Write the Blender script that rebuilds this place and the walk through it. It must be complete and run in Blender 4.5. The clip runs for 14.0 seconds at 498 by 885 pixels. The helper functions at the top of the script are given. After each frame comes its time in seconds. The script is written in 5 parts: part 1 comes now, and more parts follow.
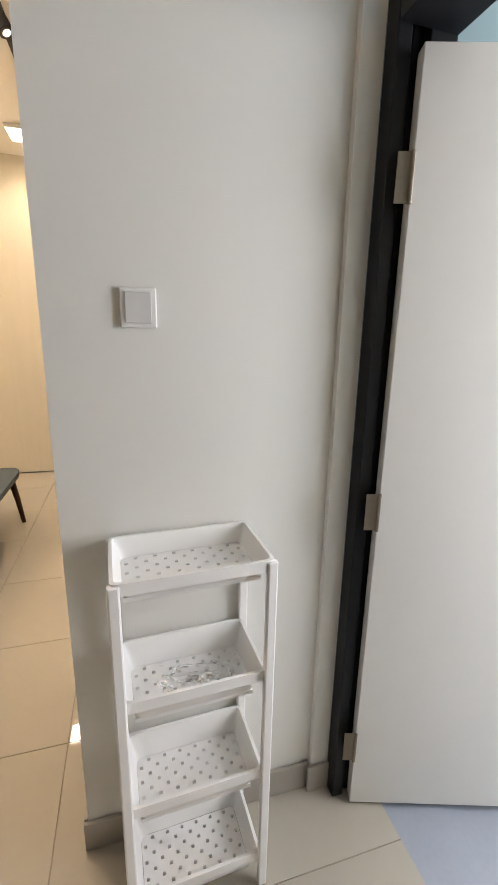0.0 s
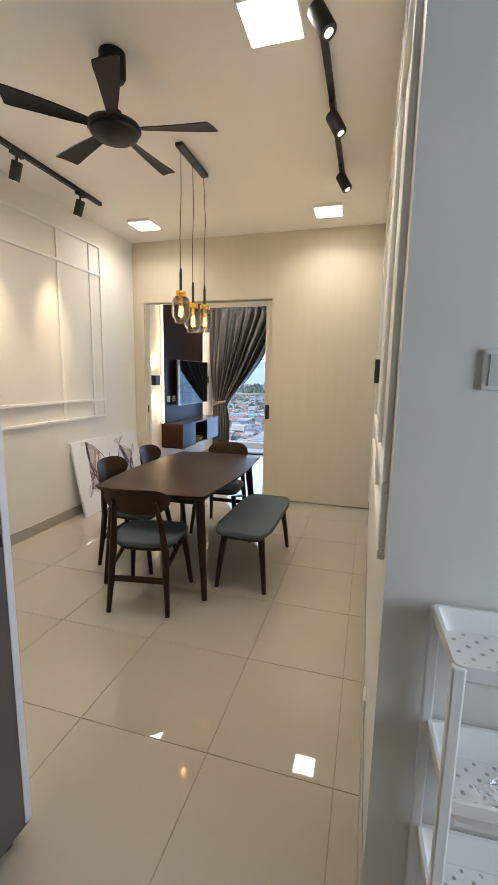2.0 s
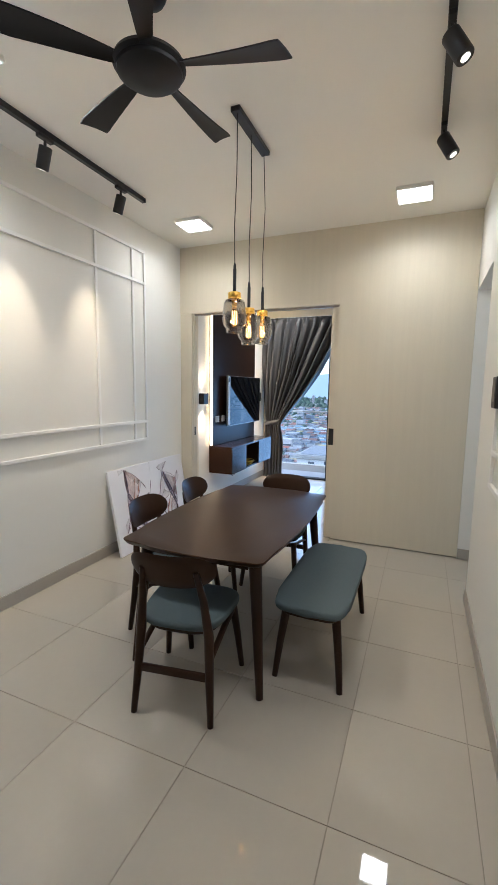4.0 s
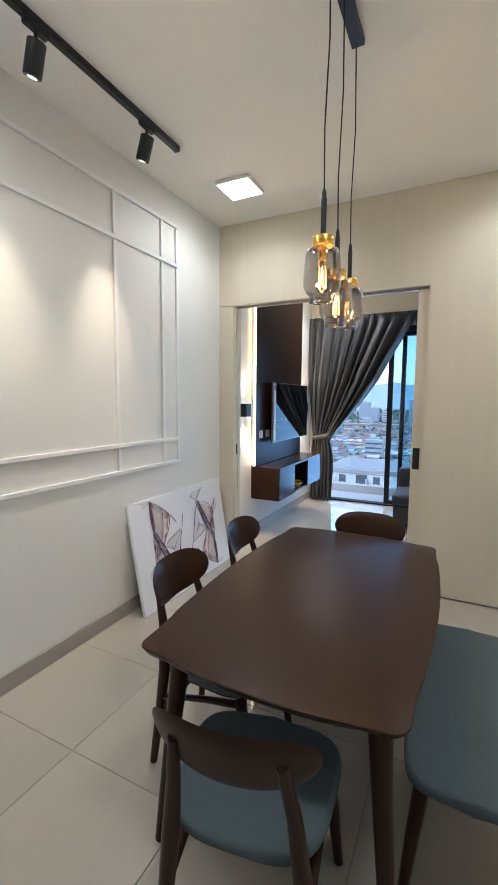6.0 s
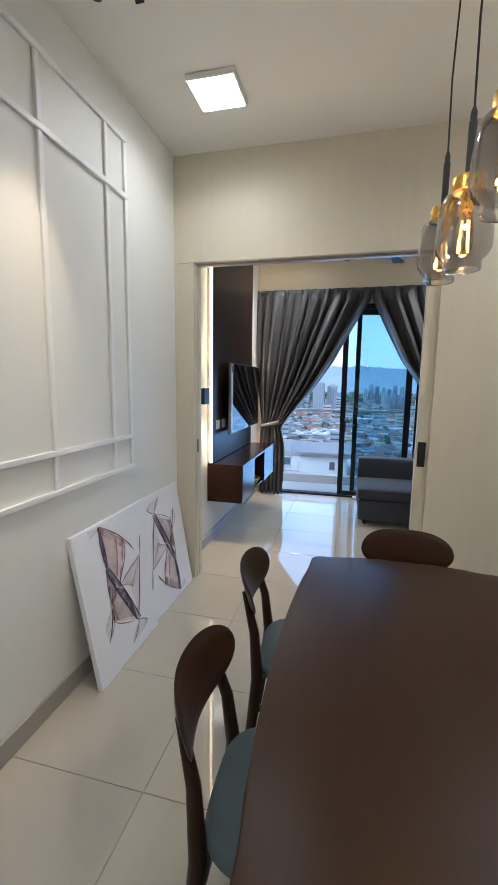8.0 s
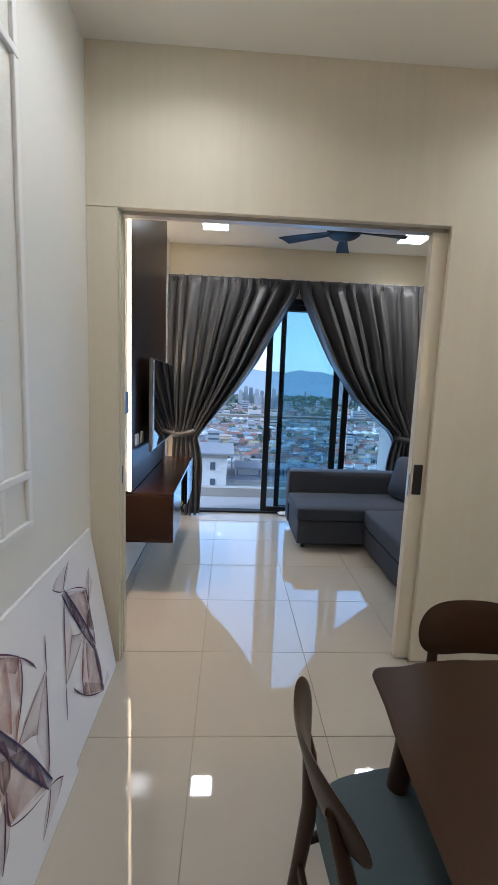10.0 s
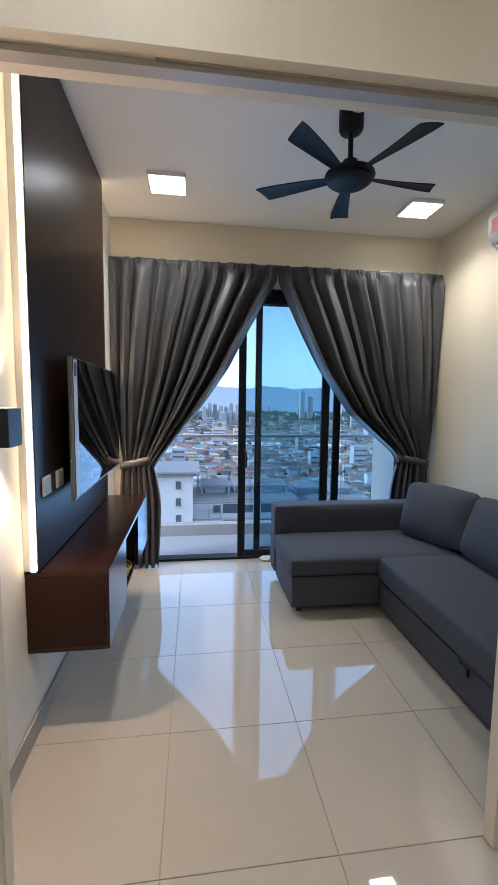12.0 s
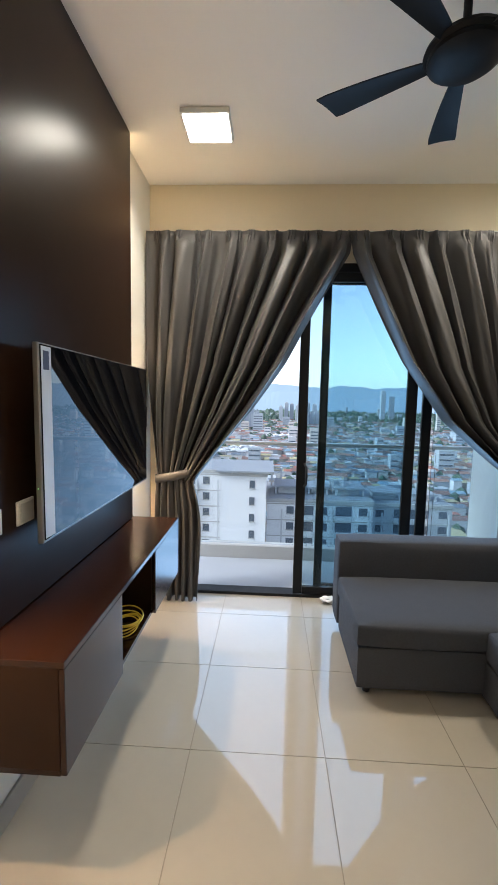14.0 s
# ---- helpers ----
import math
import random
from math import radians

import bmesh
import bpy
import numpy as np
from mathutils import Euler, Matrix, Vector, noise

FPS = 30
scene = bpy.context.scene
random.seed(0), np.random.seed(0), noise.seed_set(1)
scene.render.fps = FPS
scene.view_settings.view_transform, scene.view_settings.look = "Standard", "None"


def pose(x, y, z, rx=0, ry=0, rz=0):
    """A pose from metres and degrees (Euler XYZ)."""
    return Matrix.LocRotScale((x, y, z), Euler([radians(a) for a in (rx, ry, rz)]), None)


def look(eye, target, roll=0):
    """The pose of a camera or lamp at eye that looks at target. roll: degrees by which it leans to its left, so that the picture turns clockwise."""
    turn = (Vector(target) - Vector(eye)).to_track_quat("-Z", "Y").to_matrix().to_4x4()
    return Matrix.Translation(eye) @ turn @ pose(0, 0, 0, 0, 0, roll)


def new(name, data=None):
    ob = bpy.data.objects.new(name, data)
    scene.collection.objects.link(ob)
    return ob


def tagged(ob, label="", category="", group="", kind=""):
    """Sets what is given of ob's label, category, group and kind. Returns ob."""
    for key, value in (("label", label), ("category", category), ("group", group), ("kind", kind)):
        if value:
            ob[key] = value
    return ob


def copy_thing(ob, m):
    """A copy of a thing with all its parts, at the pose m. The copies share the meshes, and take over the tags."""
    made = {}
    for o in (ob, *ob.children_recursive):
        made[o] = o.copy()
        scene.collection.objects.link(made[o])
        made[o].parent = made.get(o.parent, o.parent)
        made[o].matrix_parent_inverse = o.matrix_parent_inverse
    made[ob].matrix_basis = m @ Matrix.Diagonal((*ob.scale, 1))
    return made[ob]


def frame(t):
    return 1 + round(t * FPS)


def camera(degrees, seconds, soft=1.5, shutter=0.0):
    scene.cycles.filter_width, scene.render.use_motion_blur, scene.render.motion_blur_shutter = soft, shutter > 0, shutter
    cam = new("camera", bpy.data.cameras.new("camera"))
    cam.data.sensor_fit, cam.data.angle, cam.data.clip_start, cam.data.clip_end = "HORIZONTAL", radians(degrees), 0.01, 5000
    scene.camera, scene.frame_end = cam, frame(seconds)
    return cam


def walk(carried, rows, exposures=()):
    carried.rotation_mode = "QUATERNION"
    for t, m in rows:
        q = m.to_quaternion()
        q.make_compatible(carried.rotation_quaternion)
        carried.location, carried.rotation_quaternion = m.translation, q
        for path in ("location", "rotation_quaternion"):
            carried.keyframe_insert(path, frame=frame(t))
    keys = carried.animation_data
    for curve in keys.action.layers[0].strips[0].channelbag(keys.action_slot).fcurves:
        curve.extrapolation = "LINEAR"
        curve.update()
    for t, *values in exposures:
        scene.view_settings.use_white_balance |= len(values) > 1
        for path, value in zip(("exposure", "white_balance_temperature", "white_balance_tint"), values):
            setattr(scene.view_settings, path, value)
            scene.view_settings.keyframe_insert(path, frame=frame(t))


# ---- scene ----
cam = camera(61.8, 14.0)
PATH = [
    (0, (0.033, 0.018, 1.473), (0.58, 1.882, 0.995), 1.1),
    (0.5, (-0.077, -0.066, 1.481), (0.131, 1.874, 1.039), 0.9),
    (1, (-0.155, -0.107, 1.491), (-0.242, 1.851, 1.094), 0.8),
    (1.5, (-0.192, -0.089, 1.505), (-0.518, 1.852, 1.15), 0.9),
    (2, (-0.204, 0.018, 1.517), (-0.745, 1.918, 1.2), 1.0),
    (2.5, (-0.214, 0.143, 1.523), (-0.879, 2.007, 1.236), 1.0),
    (3, (-0.312, 0.302, 1.539), (-1.03, 2.149, 1.268), 0.6),
    (5.3, (-0.882, 1.177, 1.584), (-1.713, 2.983, 1.365), 1.0),
    (5.5, (-0.961, 1.261, 1.556), (-1.819, 3.056, 1.349), 0.6),
    (6, (-1.112, 1.426, 1.539), (-1.998, 3.207, 1.335), 0.4),
    (6.5, (-1.265, 1.577, 1.562), (-2.137, 3.362, 1.332), 0.3),
    (7, (-1.486, 1.674, 1.565), (-2.252, 3.503, 1.307), 0.3),
    (7.5, (-1.67, 1.763, 1.565), (-2.309, 3.637, 1.286), 0.5),
    (8, (-1.842, 1.945, 1.554), (-2.322, 3.866, 1.268), 0.8),
    (8.5, (-1.986, 2.099, 1.559), (-2.322, 4.049, 1.273), 1.2),
    (9, (-2.196, 2.284, 1.561), (-2.372, 4.257, 1.282), 1.5),
    (9.2, (-2.265, 2.355, 1.572), (-2.378, 4.332, 1.289), 1.7),
    (11.3, (-2.499, 3.414, 1.533), (-2.232, 5.385, 1.32), 1.7),
    (11.5, (-2.476, 3.513, 1.526), (-2.212, 5.486, 1.326), 1.3),
    (12, (-2.44, 3.768, 1.532), (-2.176, 5.741, 1.34), 0.7),
    (12.5, (-2.417, 4.006, 1.549), (-2.186, 5.983, 1.361), 0.4),
    (13, (-2.379, 4.196, 1.549), (-2.231, 6.182, 1.362), 0.4),
    (13.5, (-2.29, 4.378, 1.559), (-2.277, 6.369, 1.369), 0.6),
    (14, (-2.23, 4.489, 1.558), (-2.329, 6.476, 1.358), 1.2),
]
# light levels, and the glow that stands for haze on the hills
SKY, DOWN, SPOT, YARD, PASSAGE, SCONCE, HAZE_GLOW, DAY = 0.125, 2.8, 19.0, 15.0, 3.0, 13.0, 0.36, 6.0
EXPOSURES = [(0.0, 2.38, 7300, 16), (0.5, 2.25, 7200, 15), (1.0, 2.0, 7000, 14), (1.5, 1.85, 6250, 12), (2.0, 1.85, 6200, 10), (3.0, 1.72, 5600, 8), (5.5, 1.75, 5250, 8), (6.5, 1.68, 5200, 7), (9.0, 1.40, 5200, 7), (11.5, 1.33, 5400, 10), (12.5, 1.46, 5500, 10), (14.0, 1.67, 6250, 7)]
walk(cam, [(t, look(eye, target, roll)) for t, eye, target, roll in PATH], EXPOSURES)

# ---- world and large lights ----
world = bpy.data.worlds.new("world")
scene.world = world
world.use_nodes = True
_nt = world.node_tree
_sky = _nt.nodes.new("ShaderNodeTexSky")
_sky.sky_type = "NISHITA"
_sky.sun_disc = False
_sky.sun_elevation, _sky.sun_rotation = radians(32), radians(-105)
_sky.air_density, _sky.dust_density, _sky.ozone_density = 1.0, 1.0, 3.0
_bg = _nt.nodes["Background"]
_bg.inputs["Strength"].default_value = SKY
_pale = _nt.nodes.new("ShaderNodeHueSaturation")
_pale.inputs["Saturation"].default_value = 0.58
_pale.inputs["Hue"].default_value = 0.515
_nt.links.new(_sky.outputs["Color"], _pale.inputs["Color"])
_nt.links.new(_pale.outputs["Color"], _bg.inputs["Color"])

sun = new("sun", bpy.data.lights.new("sun", "SUN"))
sun.data.energy, sun.data.angle, sun.data.color = 1.3, radians(16), (0.97, 0.98, 1.0)
sun.matrix_world = look((-82, -22, 53), (0, 0, 0))


def area_lamp(name, m, sx, sy, watts, color, spread=180):
    d = bpy.data.lights.new(name, "AREA")
    d.shape, d.size, d.size_y, d.energy, d.color, d.spread = "RECTANGLE", sx, sy, watts, color, radians(spread)
    ob = new(name, d)
    ob.matrix_world = m
    return ob


def spot_lamp(name, eye, target, watts, color, angle=50, blend=0.6, radius=0.03):
    d = bpy.data.lights.new(name, "SPOT")
    d.energy, d.color, d.spot_size, d.spot_blend, d.shadow_soft_size = watts, color, radians(angle), blend, radius
    ob = new(name, d)
    ob.matrix_world = look(eye, target)
    return ob


WARM = (1.0, 0.74, 0.48)
NEUTRAL = (1.0, 0.88, 0.74)
COOL = (0.76, 0.85, 1.0)
CEIL = 3.12
LAMPS = [(-0.725, 2.10), (-0.685, 4.37), (-2.635, 4.31), (-2.60, 2.10), (-2.625, 7.00), (-0.63, 7.08)]
for lx, ly in LAMPS:
    area_lamp("downlight_lamp", pose(lx, ly, CEIL - 0.037), 0.22, 0.22, DOWN * (1.8 if ly > 5 else 0.7 if ly > 4 else 1.1), NEUTRAL, 130 if ly > 5 else 150)
for ly in (2.03, 2.73, 3.43):
    spot_lamp("track_beam", (-2.81, ly, 2.88), (-3.16, ly + 0.02, 1.72), SPOT, WARM, 40, 1.0)
for ly in (2.00, 2.74, 3.50):
    spot_lamp("track_beam", (-0.47, ly, 2.93), (-0.14, ly - 0.08, 1.72), SPOT, WARM, 40, 1.0)
for ly in (2.928, 3.185, 3.452):
    d = bpy.data.lights.new("pendant_bulb", "POINT")
    d.energy, d.color, d.shadow_soft_size = 0.9, (1.0, 0.56, 0.22), 0.006
    new("pendant_bulb", d).location = (-1.585, ly, 1.955)
# daylight that comes in by the window, the yard and the passage
for wx, ww in ((-2.45, 0.80), (-1.495, 0.55), (-0.70, 0.54)):
    area_lamp("window_daylight", pose(wx, 7.695, 1.25, -90, 0, 0), ww, 2.25, DAY * ww, (0.32, 0.60, 1.0))
area_lamp("yard_daylight", pose(2.05, 0.3, 1.6, 0, 90, 0), 1.4, 1.2, YARD, COOL)
area_lamp("passage_daylight", pose(2.35, 4.45, 1.5, 0, 90, 0), 1.2, 0.8, PASSAGE, COOL)


# ---- materials ----
def material(name, color, rough=0.5, metal=0.0, var=0.06, scale=6.0, bump=0.0, bump_scale=120.0, stretch=(1, 1, 1), coat=0.0, fine=0.0, spec=0.5, island=0.0, rvar=0.15):
    m = bpy.data.materials.new(name)
    m.use_nodes = True
    nt = m.node_tree
    n, l = nt.nodes, nt.links
    b = n["Principled BSDF"]
    b.inputs["Roughness"].default_value = rough
    b.inputs["Metallic"].default_value = metal
    b.inputs["Coat Weight"].default_value = coat
    b.inputs["Specular IOR Level"].default_value = spec
    tc = n.new("ShaderNodeTexCoord")
    mp = n.new("ShaderNodeMapping")
    mp.inputs["Scale"].default_value = stretch
    l.new(tc.outputs["Object"], mp.inputs["Vector"])
    t1 = n.new("ShaderNodeTexNoise")
    t1.inputs["Scale"].default_value = scale
    t1.inputs["Detail"].default_value = 5
    l.new(mp.outputs["Vector"], t1.inputs["Vector"])
    hsv = n.new("ShaderNodeHueSaturation")
    hsv.inputs["Color"].default_value = (*color, 1)
    mr = n.new("ShaderNodeMapRange")
    mr.inputs["To Min"].default_value, mr.inputs["To Max"].default_value = 1 - var, 1 + var
    l.new(t1.outputs["Fac"], mr.inputs["Value"])
    val = mr.outputs["Result"]
    if fine:
        t2 = n.new("ShaderNodeTexNoise")
        t2.inputs["Scale"].default_value = scale * 14
        t2.inputs["Detail"].default_value = 4
        l.new(mp.outputs["Vector"], t2.inputs["Vector"])
        m2 = n.new("ShaderNodeMapRange")
        m2.inputs["To Min"].default_value, m2.inputs["To Max"].default_value = 1 - fine, 1 + fine
        l.new(t2.outputs["Fac"], m2.inputs["Value"])
        mu = n.new("ShaderNodeMath")
        mu.operation = "MULTIPLY"
        l.new(val, mu.inputs[0]), l.new(m2.outputs["Result"], mu.inputs[1])
        val = mu.outputs["Value"]
    if island:
        oi = n.new("ShaderNodeObjectInfo")
        m3 = n.new("ShaderNodeMapRange")
        m3.inputs["To Min"].default_value, m3.inputs["To Max"].default_value = 1 - island, 1 + island
        l.new(oi.outputs["Random"], m3.inputs["Value"])
        mu = n.new("ShaderNodeMath")
        mu.operation = "MULTIPLY"
        l.new(val, mu.inputs[0]), l.new(m3.outputs["Result"], mu.inputs[1])
        val = mu.outputs["Value"]
    l.new(val, hsv.inputs["Value"])
    l.new(hsv.outputs["Color"], b.inputs["Base Color"])
    rr = n.new("ShaderNodeMapRange")
    rr.inputs["To Min"].default_value, rr.inputs["To Max"].default_value = max(0, rough * (1 - rvar)), min(1, rough * (1 + rvar))
    l.new(t1.outputs["Fac"], rr.inputs["Value"])
    l.new(rr.outputs["Result"], b.inputs["Roughness"])
    if bump:
        t3 = n.new("ShaderNodeTexNoise")
        t3.inputs["Scale"].default_value = bump_scale
        t3.inputs["Detail"].default_value = 3
        l.new(mp.outputs["Vector"], t3.inputs["Vector"])
        bp = n.new("ShaderNodeBump")
        bp.inputs["Strength"].default_value = bump
        bp.inputs["Distance"].default_value = 0.002
        l.new(t3.outputs["Fac"], bp.inputs["Height"])
        l.new(bp.outputs["Normal"], b.inputs["Normal"])
    return m


def emitter(name, color, strength):
    m = bpy.data.materials.new(name)
    m.use_nodes = True
    b = m.node_tree.nodes["Principled BSDF"]
    b.inputs["Base Color"].default_value = (0.9, 0.9, 0.9, 1)
    b.inputs["Emission Color"].default_value = (*color, 1)
    b.inputs["Emission Strength"].default_value = strength
    return m


def glass(name, tint, rough=0.0, ior=1.45):
    m = bpy.data.materials.new(name)
    m.use_nodes = True
    b = m.node_tree.nodes["Principled BSDF"]
    b.inputs["Base Color"].default_value = (*tint, 1)
    b.inputs["Transmission Weight"].default_value = 1.0
    b.inputs["Roughness"].default_value = rough
    b.inputs["IOR"].default_value = ior
    return m


M_WALL = material("wall_paint", (0.78, 0.77, 0.715), 0.55, var=0.02, scale=2.5, bump=0.06, bump_scale=260, fine=0.01)
M_CREAM = material("cream_paint", (0.76, 0.665, 0.49), 0.55, var=0.02, scale=2.5, bump=0.06, bump_scale=260, fine=0.01)
M_CEIL = material("ceiling_paint", (0.85, 0.83, 0.77), 0.7, var=0.02, scale=1.5, bump=0.05, bump_scale=200)
M_TRIM = material("white_moulding_paint", (0.84, 0.83, 0.80), 0.4, var=0.02, scale=8, bump=0.03)
M_TILE = material("polished_porcelain_tile", (0.445, 0.402, 0.330), 0.022, var=0.03, scale=1.6, fine=0.02, island=0.015, spec=0.85)
M_GROUT = material("tile_grout", (0.30, 0.26, 0.21), 0.8, var=0.1, scale=40)
M_SKIRT = material("greige_tile_skirting", (0.36, 0.33, 0.285), 0.3, var=0.05, scale=10, fine=0.03)
M_YARD = material("grey_blue_yard_tile", (0.33, 0.36, 0.41), 0.25, var=0.1, scale=5, fine=0.05)
M_PANELWOOD = material("cream_wood_laminate", (0.66, 0.60, 0.47), 0.58, var=0.045, scale=3.0, stretch=(9, 9, 0.35), fine=0.035, bump=0.12, bump_scale=24)
M_WENGE = material("dark_wenge_laminate", (0.024, 0.0110, 0.0060), 0.31, spec=0.17, var=0.12, scale=2.5, stretch=(8, 8, 0.5), fine=0.08, rvar=0.04)
M_WENGE_H = material("dark_wenge_laminate_flat", (0.024, 0.0085, 0.0042), 0.22, spec=0.42, var=0.06, scale=2.5, stretch=(6, 0.6, 6), fine=0.03, rvar=0.03)
M_WALNUT = material("walnut_stain", (0.036, 0.0180, 0.0095), 0.33, var=0.16, scale=3.0, stretch=(9, 0.8, 9), fine=0.14, spec=0.15, rvar=0.04)
M_WALNUT_LEG = material("walnut_stain_legs", (0.032, 0.0145, 0.0072), 0.38, var=0.2, scale=3.0, stretch=(10, 10, 0.8), fine=0.10, spec=0.22, rvar=0.05)
M_SEAT = material("slate_teal_upholstery", (0.075, 0.100, 0.107), 0.85, var=0.07, scale=14, fine=0.16, bump=0.5, bump_scale=900)
M_SOFA = material("charcoal_sofa_fabric", (0.056, 0.060, 0.073), 0.92, var=0.10, scale=7, fine=0.2, bump=0.6, bump_scale=800)
M_BLACK = material("matt_black_metal", (0.012, 0.012, 0.013), 0.42, metal=0.0, var=0.1, scale=20)
M_FAN = material("fan_black_plastic", (0.008, 0.008, 0.009), 0.5, spec=0.25, var=0.1, scale=10)
M_BRASS = material("brushed_brass", (0.72, 0.44, 0.08), 0.28, metal=1.0, var=0.1, scale=60)
M_STEEL = material("satin_steel", (0.50, 0.46, 0.40), 0.35, metal=1.0, var=0.1, scale=60)
M_HINGE = material("worn_steel_hinge", (0.26, 0.22, 0.17), 0.55, metal=0.8, var=0.15, scale=70)
M_CORD = material("black_cord", (0.01, 0.01, 0.01), 0.6, var=0.05)
M_PLASTIC = material("white_plastic", (0.80, 0.79, 0.75), 0.38, var=0.02, scale=12)
M_CARTW = material("white_cart_plastic", (0.88, 0.87, 0.84), 0.42, var=0.03, scale=8, bump=0.05, bump_scale=300)
M_PLATE = material("grey_white_switch_plastic", (0.66, 0.65, 0.62), 0.35, var=0.02, scale=12)
M_DOOR = material("white_door_laminate", (0.74, 0.72, 0.68), 0.45, var=0.02, scale=3, fine=0.01)
M_ALU = material("black_aluminium", (0.010, 0.011, 0.013), 0.5, var=0.1, scale=25, spec=0.25)
M_RAIL = material("pale_metal_rail", (0.55, 0.55, 0.54), 0.35, metal=0.6, var=0.05, scale=10)
M_FRIDGE = material("dark_grey_fridge_steel", (0.16, 0.16, 0.17), 0.38, metal=0.7, var=0.06, scale=4, stretch=(1, 1, 8), fine=0.04)
M_FEDGE = material("pale_fridge_edge", (0.70, 0.72, 0.76), 0.4, var=0.02)
M_CURTAIN = material("charcoal_satin_curtain", (0.080, 0.077, 0.076), 0.44, spec=0.45, var=0.10, scale=9, fine=0.06, bump=0.12, bump_scale=500, stretch=(4, 4, 0.6))
M_CANVAS = material("white_canvas", (0.80, 0.80, 0.82), 0.75, var=0.02, scale=10, bump=0.3, bump_scale=700)
M_SCREEN = material("tv_screen_glass", (0.004, 0.004, 0.005), 0.012, var=0.05, scale=3, spec=0.25)
M_BEZEL = material("tv_silver_bezel", (0.30, 0.29, 0.28), 0.35, metal=0.6, var=0.05)
M_STICKER = material("screen_edge_sticker", (0.62, 0.63, 0.66), 0.4, var=0.04, scale=14)
M_LED = emitter("downlight_diffuser", (1.0, 0.93, 0.82), 4.0)
M_STRIP = emitter("warm_led_strip", (1.0, 0.68, 0.36), 2.8)
M_FIL = emitter("amber_filament", (1.0, 0.42, 0.08), 1.8)
M_SPOTFACE = emitter("spot_lens_glow", (1.0, 0.85, 0.62), 0.6)
M_SMOKE = glass("smoked_pendant_glass", (0.66, 0.64, 0.62), 0.0, 1.62)
M_AMBER = glass("amber_bulb_glass", (1.0, 0.78, 0.45))
M_CLEAR = glass("clear_glass", (0.97, 0.98, 0.98))
M_TINT = glass("teal_tinted_glass", (0.57, 0.745, 0.83))
M_BALGLASS = glass("balustrade_glass", (0.90, 0.95, 0.96))
M_BAG = glass("thin_clear_bag", (0.97, 0.97, 0.97), 0.25, 1.35)
M_YELLOW = material("yellow_cable", (0.75, 0.55, 0.04), 0.5, var=0.05)
M_CONCRETE = material("painted_concrete", (0.36, 0.36, 0.36), 0.8, var=0.06, scale=5, fine=0.04)
M_BALTILE = material("balcony_floor_tile", (0.38, 0.40, 0.44), 0.5, var=0.05, scale=6, fine=0.04)


# ---- mesh helpers ----
def finish(name, bm, mat, smooth=False):
    me = bpy.data.meshes.new(name)
    bmesh.ops.recalc_face_normals(bm, faces=bm.faces[:])
    bm.to_mesh(me)
    bm.free()
    me.materials.append(mat)
    if smooth:
        for p in me.polygons:
            p.use_smooth = True
        try:
            me.set_sharp_from_angle(angle=radians(40))
        except AttributeError:
            pass
    return me


def part(name, bm, mat, parent, label="", smooth=False):
    ob = new(name, finish(name, bm, mat, smooth))
    ob.parent = parent
    if label:
        ob["label"] = label
    return ob


def thing(name, loc=(0, 0, 0), rz=0.0, label="", category="", group=""):
    ob = new(name)
    ob.empty_display_size = 0.1
    ob.matrix_world = pose(loc[0], loc[1], loc[2], 0, 0, rz)
    return tagged(ob, label, category, group)


def solo(name, bm, mat, label="", category="", group="", kind="", smooth=False):
    return tagged(new(name, finish(name, bm, mat, smooth)), label, category, group, kind)


def box(x0, x1, y0, y1, z0, z1, bevel=0.0, seg=2, bm=None):
    own = bmesh.new()
    bmesh.ops.create_cube(own, size=1.0)
    for v in own.verts:
        v.co = Vector(((x0 + x1) / 2 + v.co.x * (x1 - x0), (y0 + y1) / 2 + v.co.y * (y1 - y0), (z0 + z1) / 2 + v.co.z * (z1 - z0)))
    if bevel:
        bmesh.ops.bevel(own, geom=own.edges[:], offset=bevel, segments=seg, affect="EDGES", profile=0.5)
    return merge(bm, own) if bm is not None else own


def merge(bm, other):
    me = bpy.data.meshes.new("tmp")
    other.to_mesh(me)
    other.free()
    bm.from_mesh(me)
    bpy.data.meshes.remove(me)
    return bm


def tube(points, radii, sides=12, squash=1.0, caps=True):
    """A tapered tube through points; squash narrows it in its second direction."""
    bm = bmesh.new()
    pts = [Vector(p) for p in points]
    rings = []
    ref = None
    for i, p in enumerate(pts):
        d = (pts[min(i + 1, len(pts) - 1)] - pts[max(i - 1, 0)]).normalized()
        if ref is None:
            ref = Vector((1, 0, 0)) if abs(d.x) < 0.8 else Vector((0, 1, 0))
        a = (ref - d * ref.dot(d)).normalized()
        ref = a
        c = d.cross(a)
        r = radii[i] if isinstance(radii, (list, tuple)) else radii
        rings.append([bm.verts.new(p + a * math.cos(2 * math.pi * k / sides) * r + c * math.sin(2 * math.pi * k / sides) * r * squash) for k in range(sides)])
    for r0, r1 in zip(rings, rings[1:]):
        for k in range(sides):
            bm.faces.new((r0[k], r0[(k + 1) % sides], r1[(k + 1) % sides], r1[k]))
    if caps:
        bm.faces.new(rings[0][::-1])
        bm.faces.new(rings[-1])
    return bm


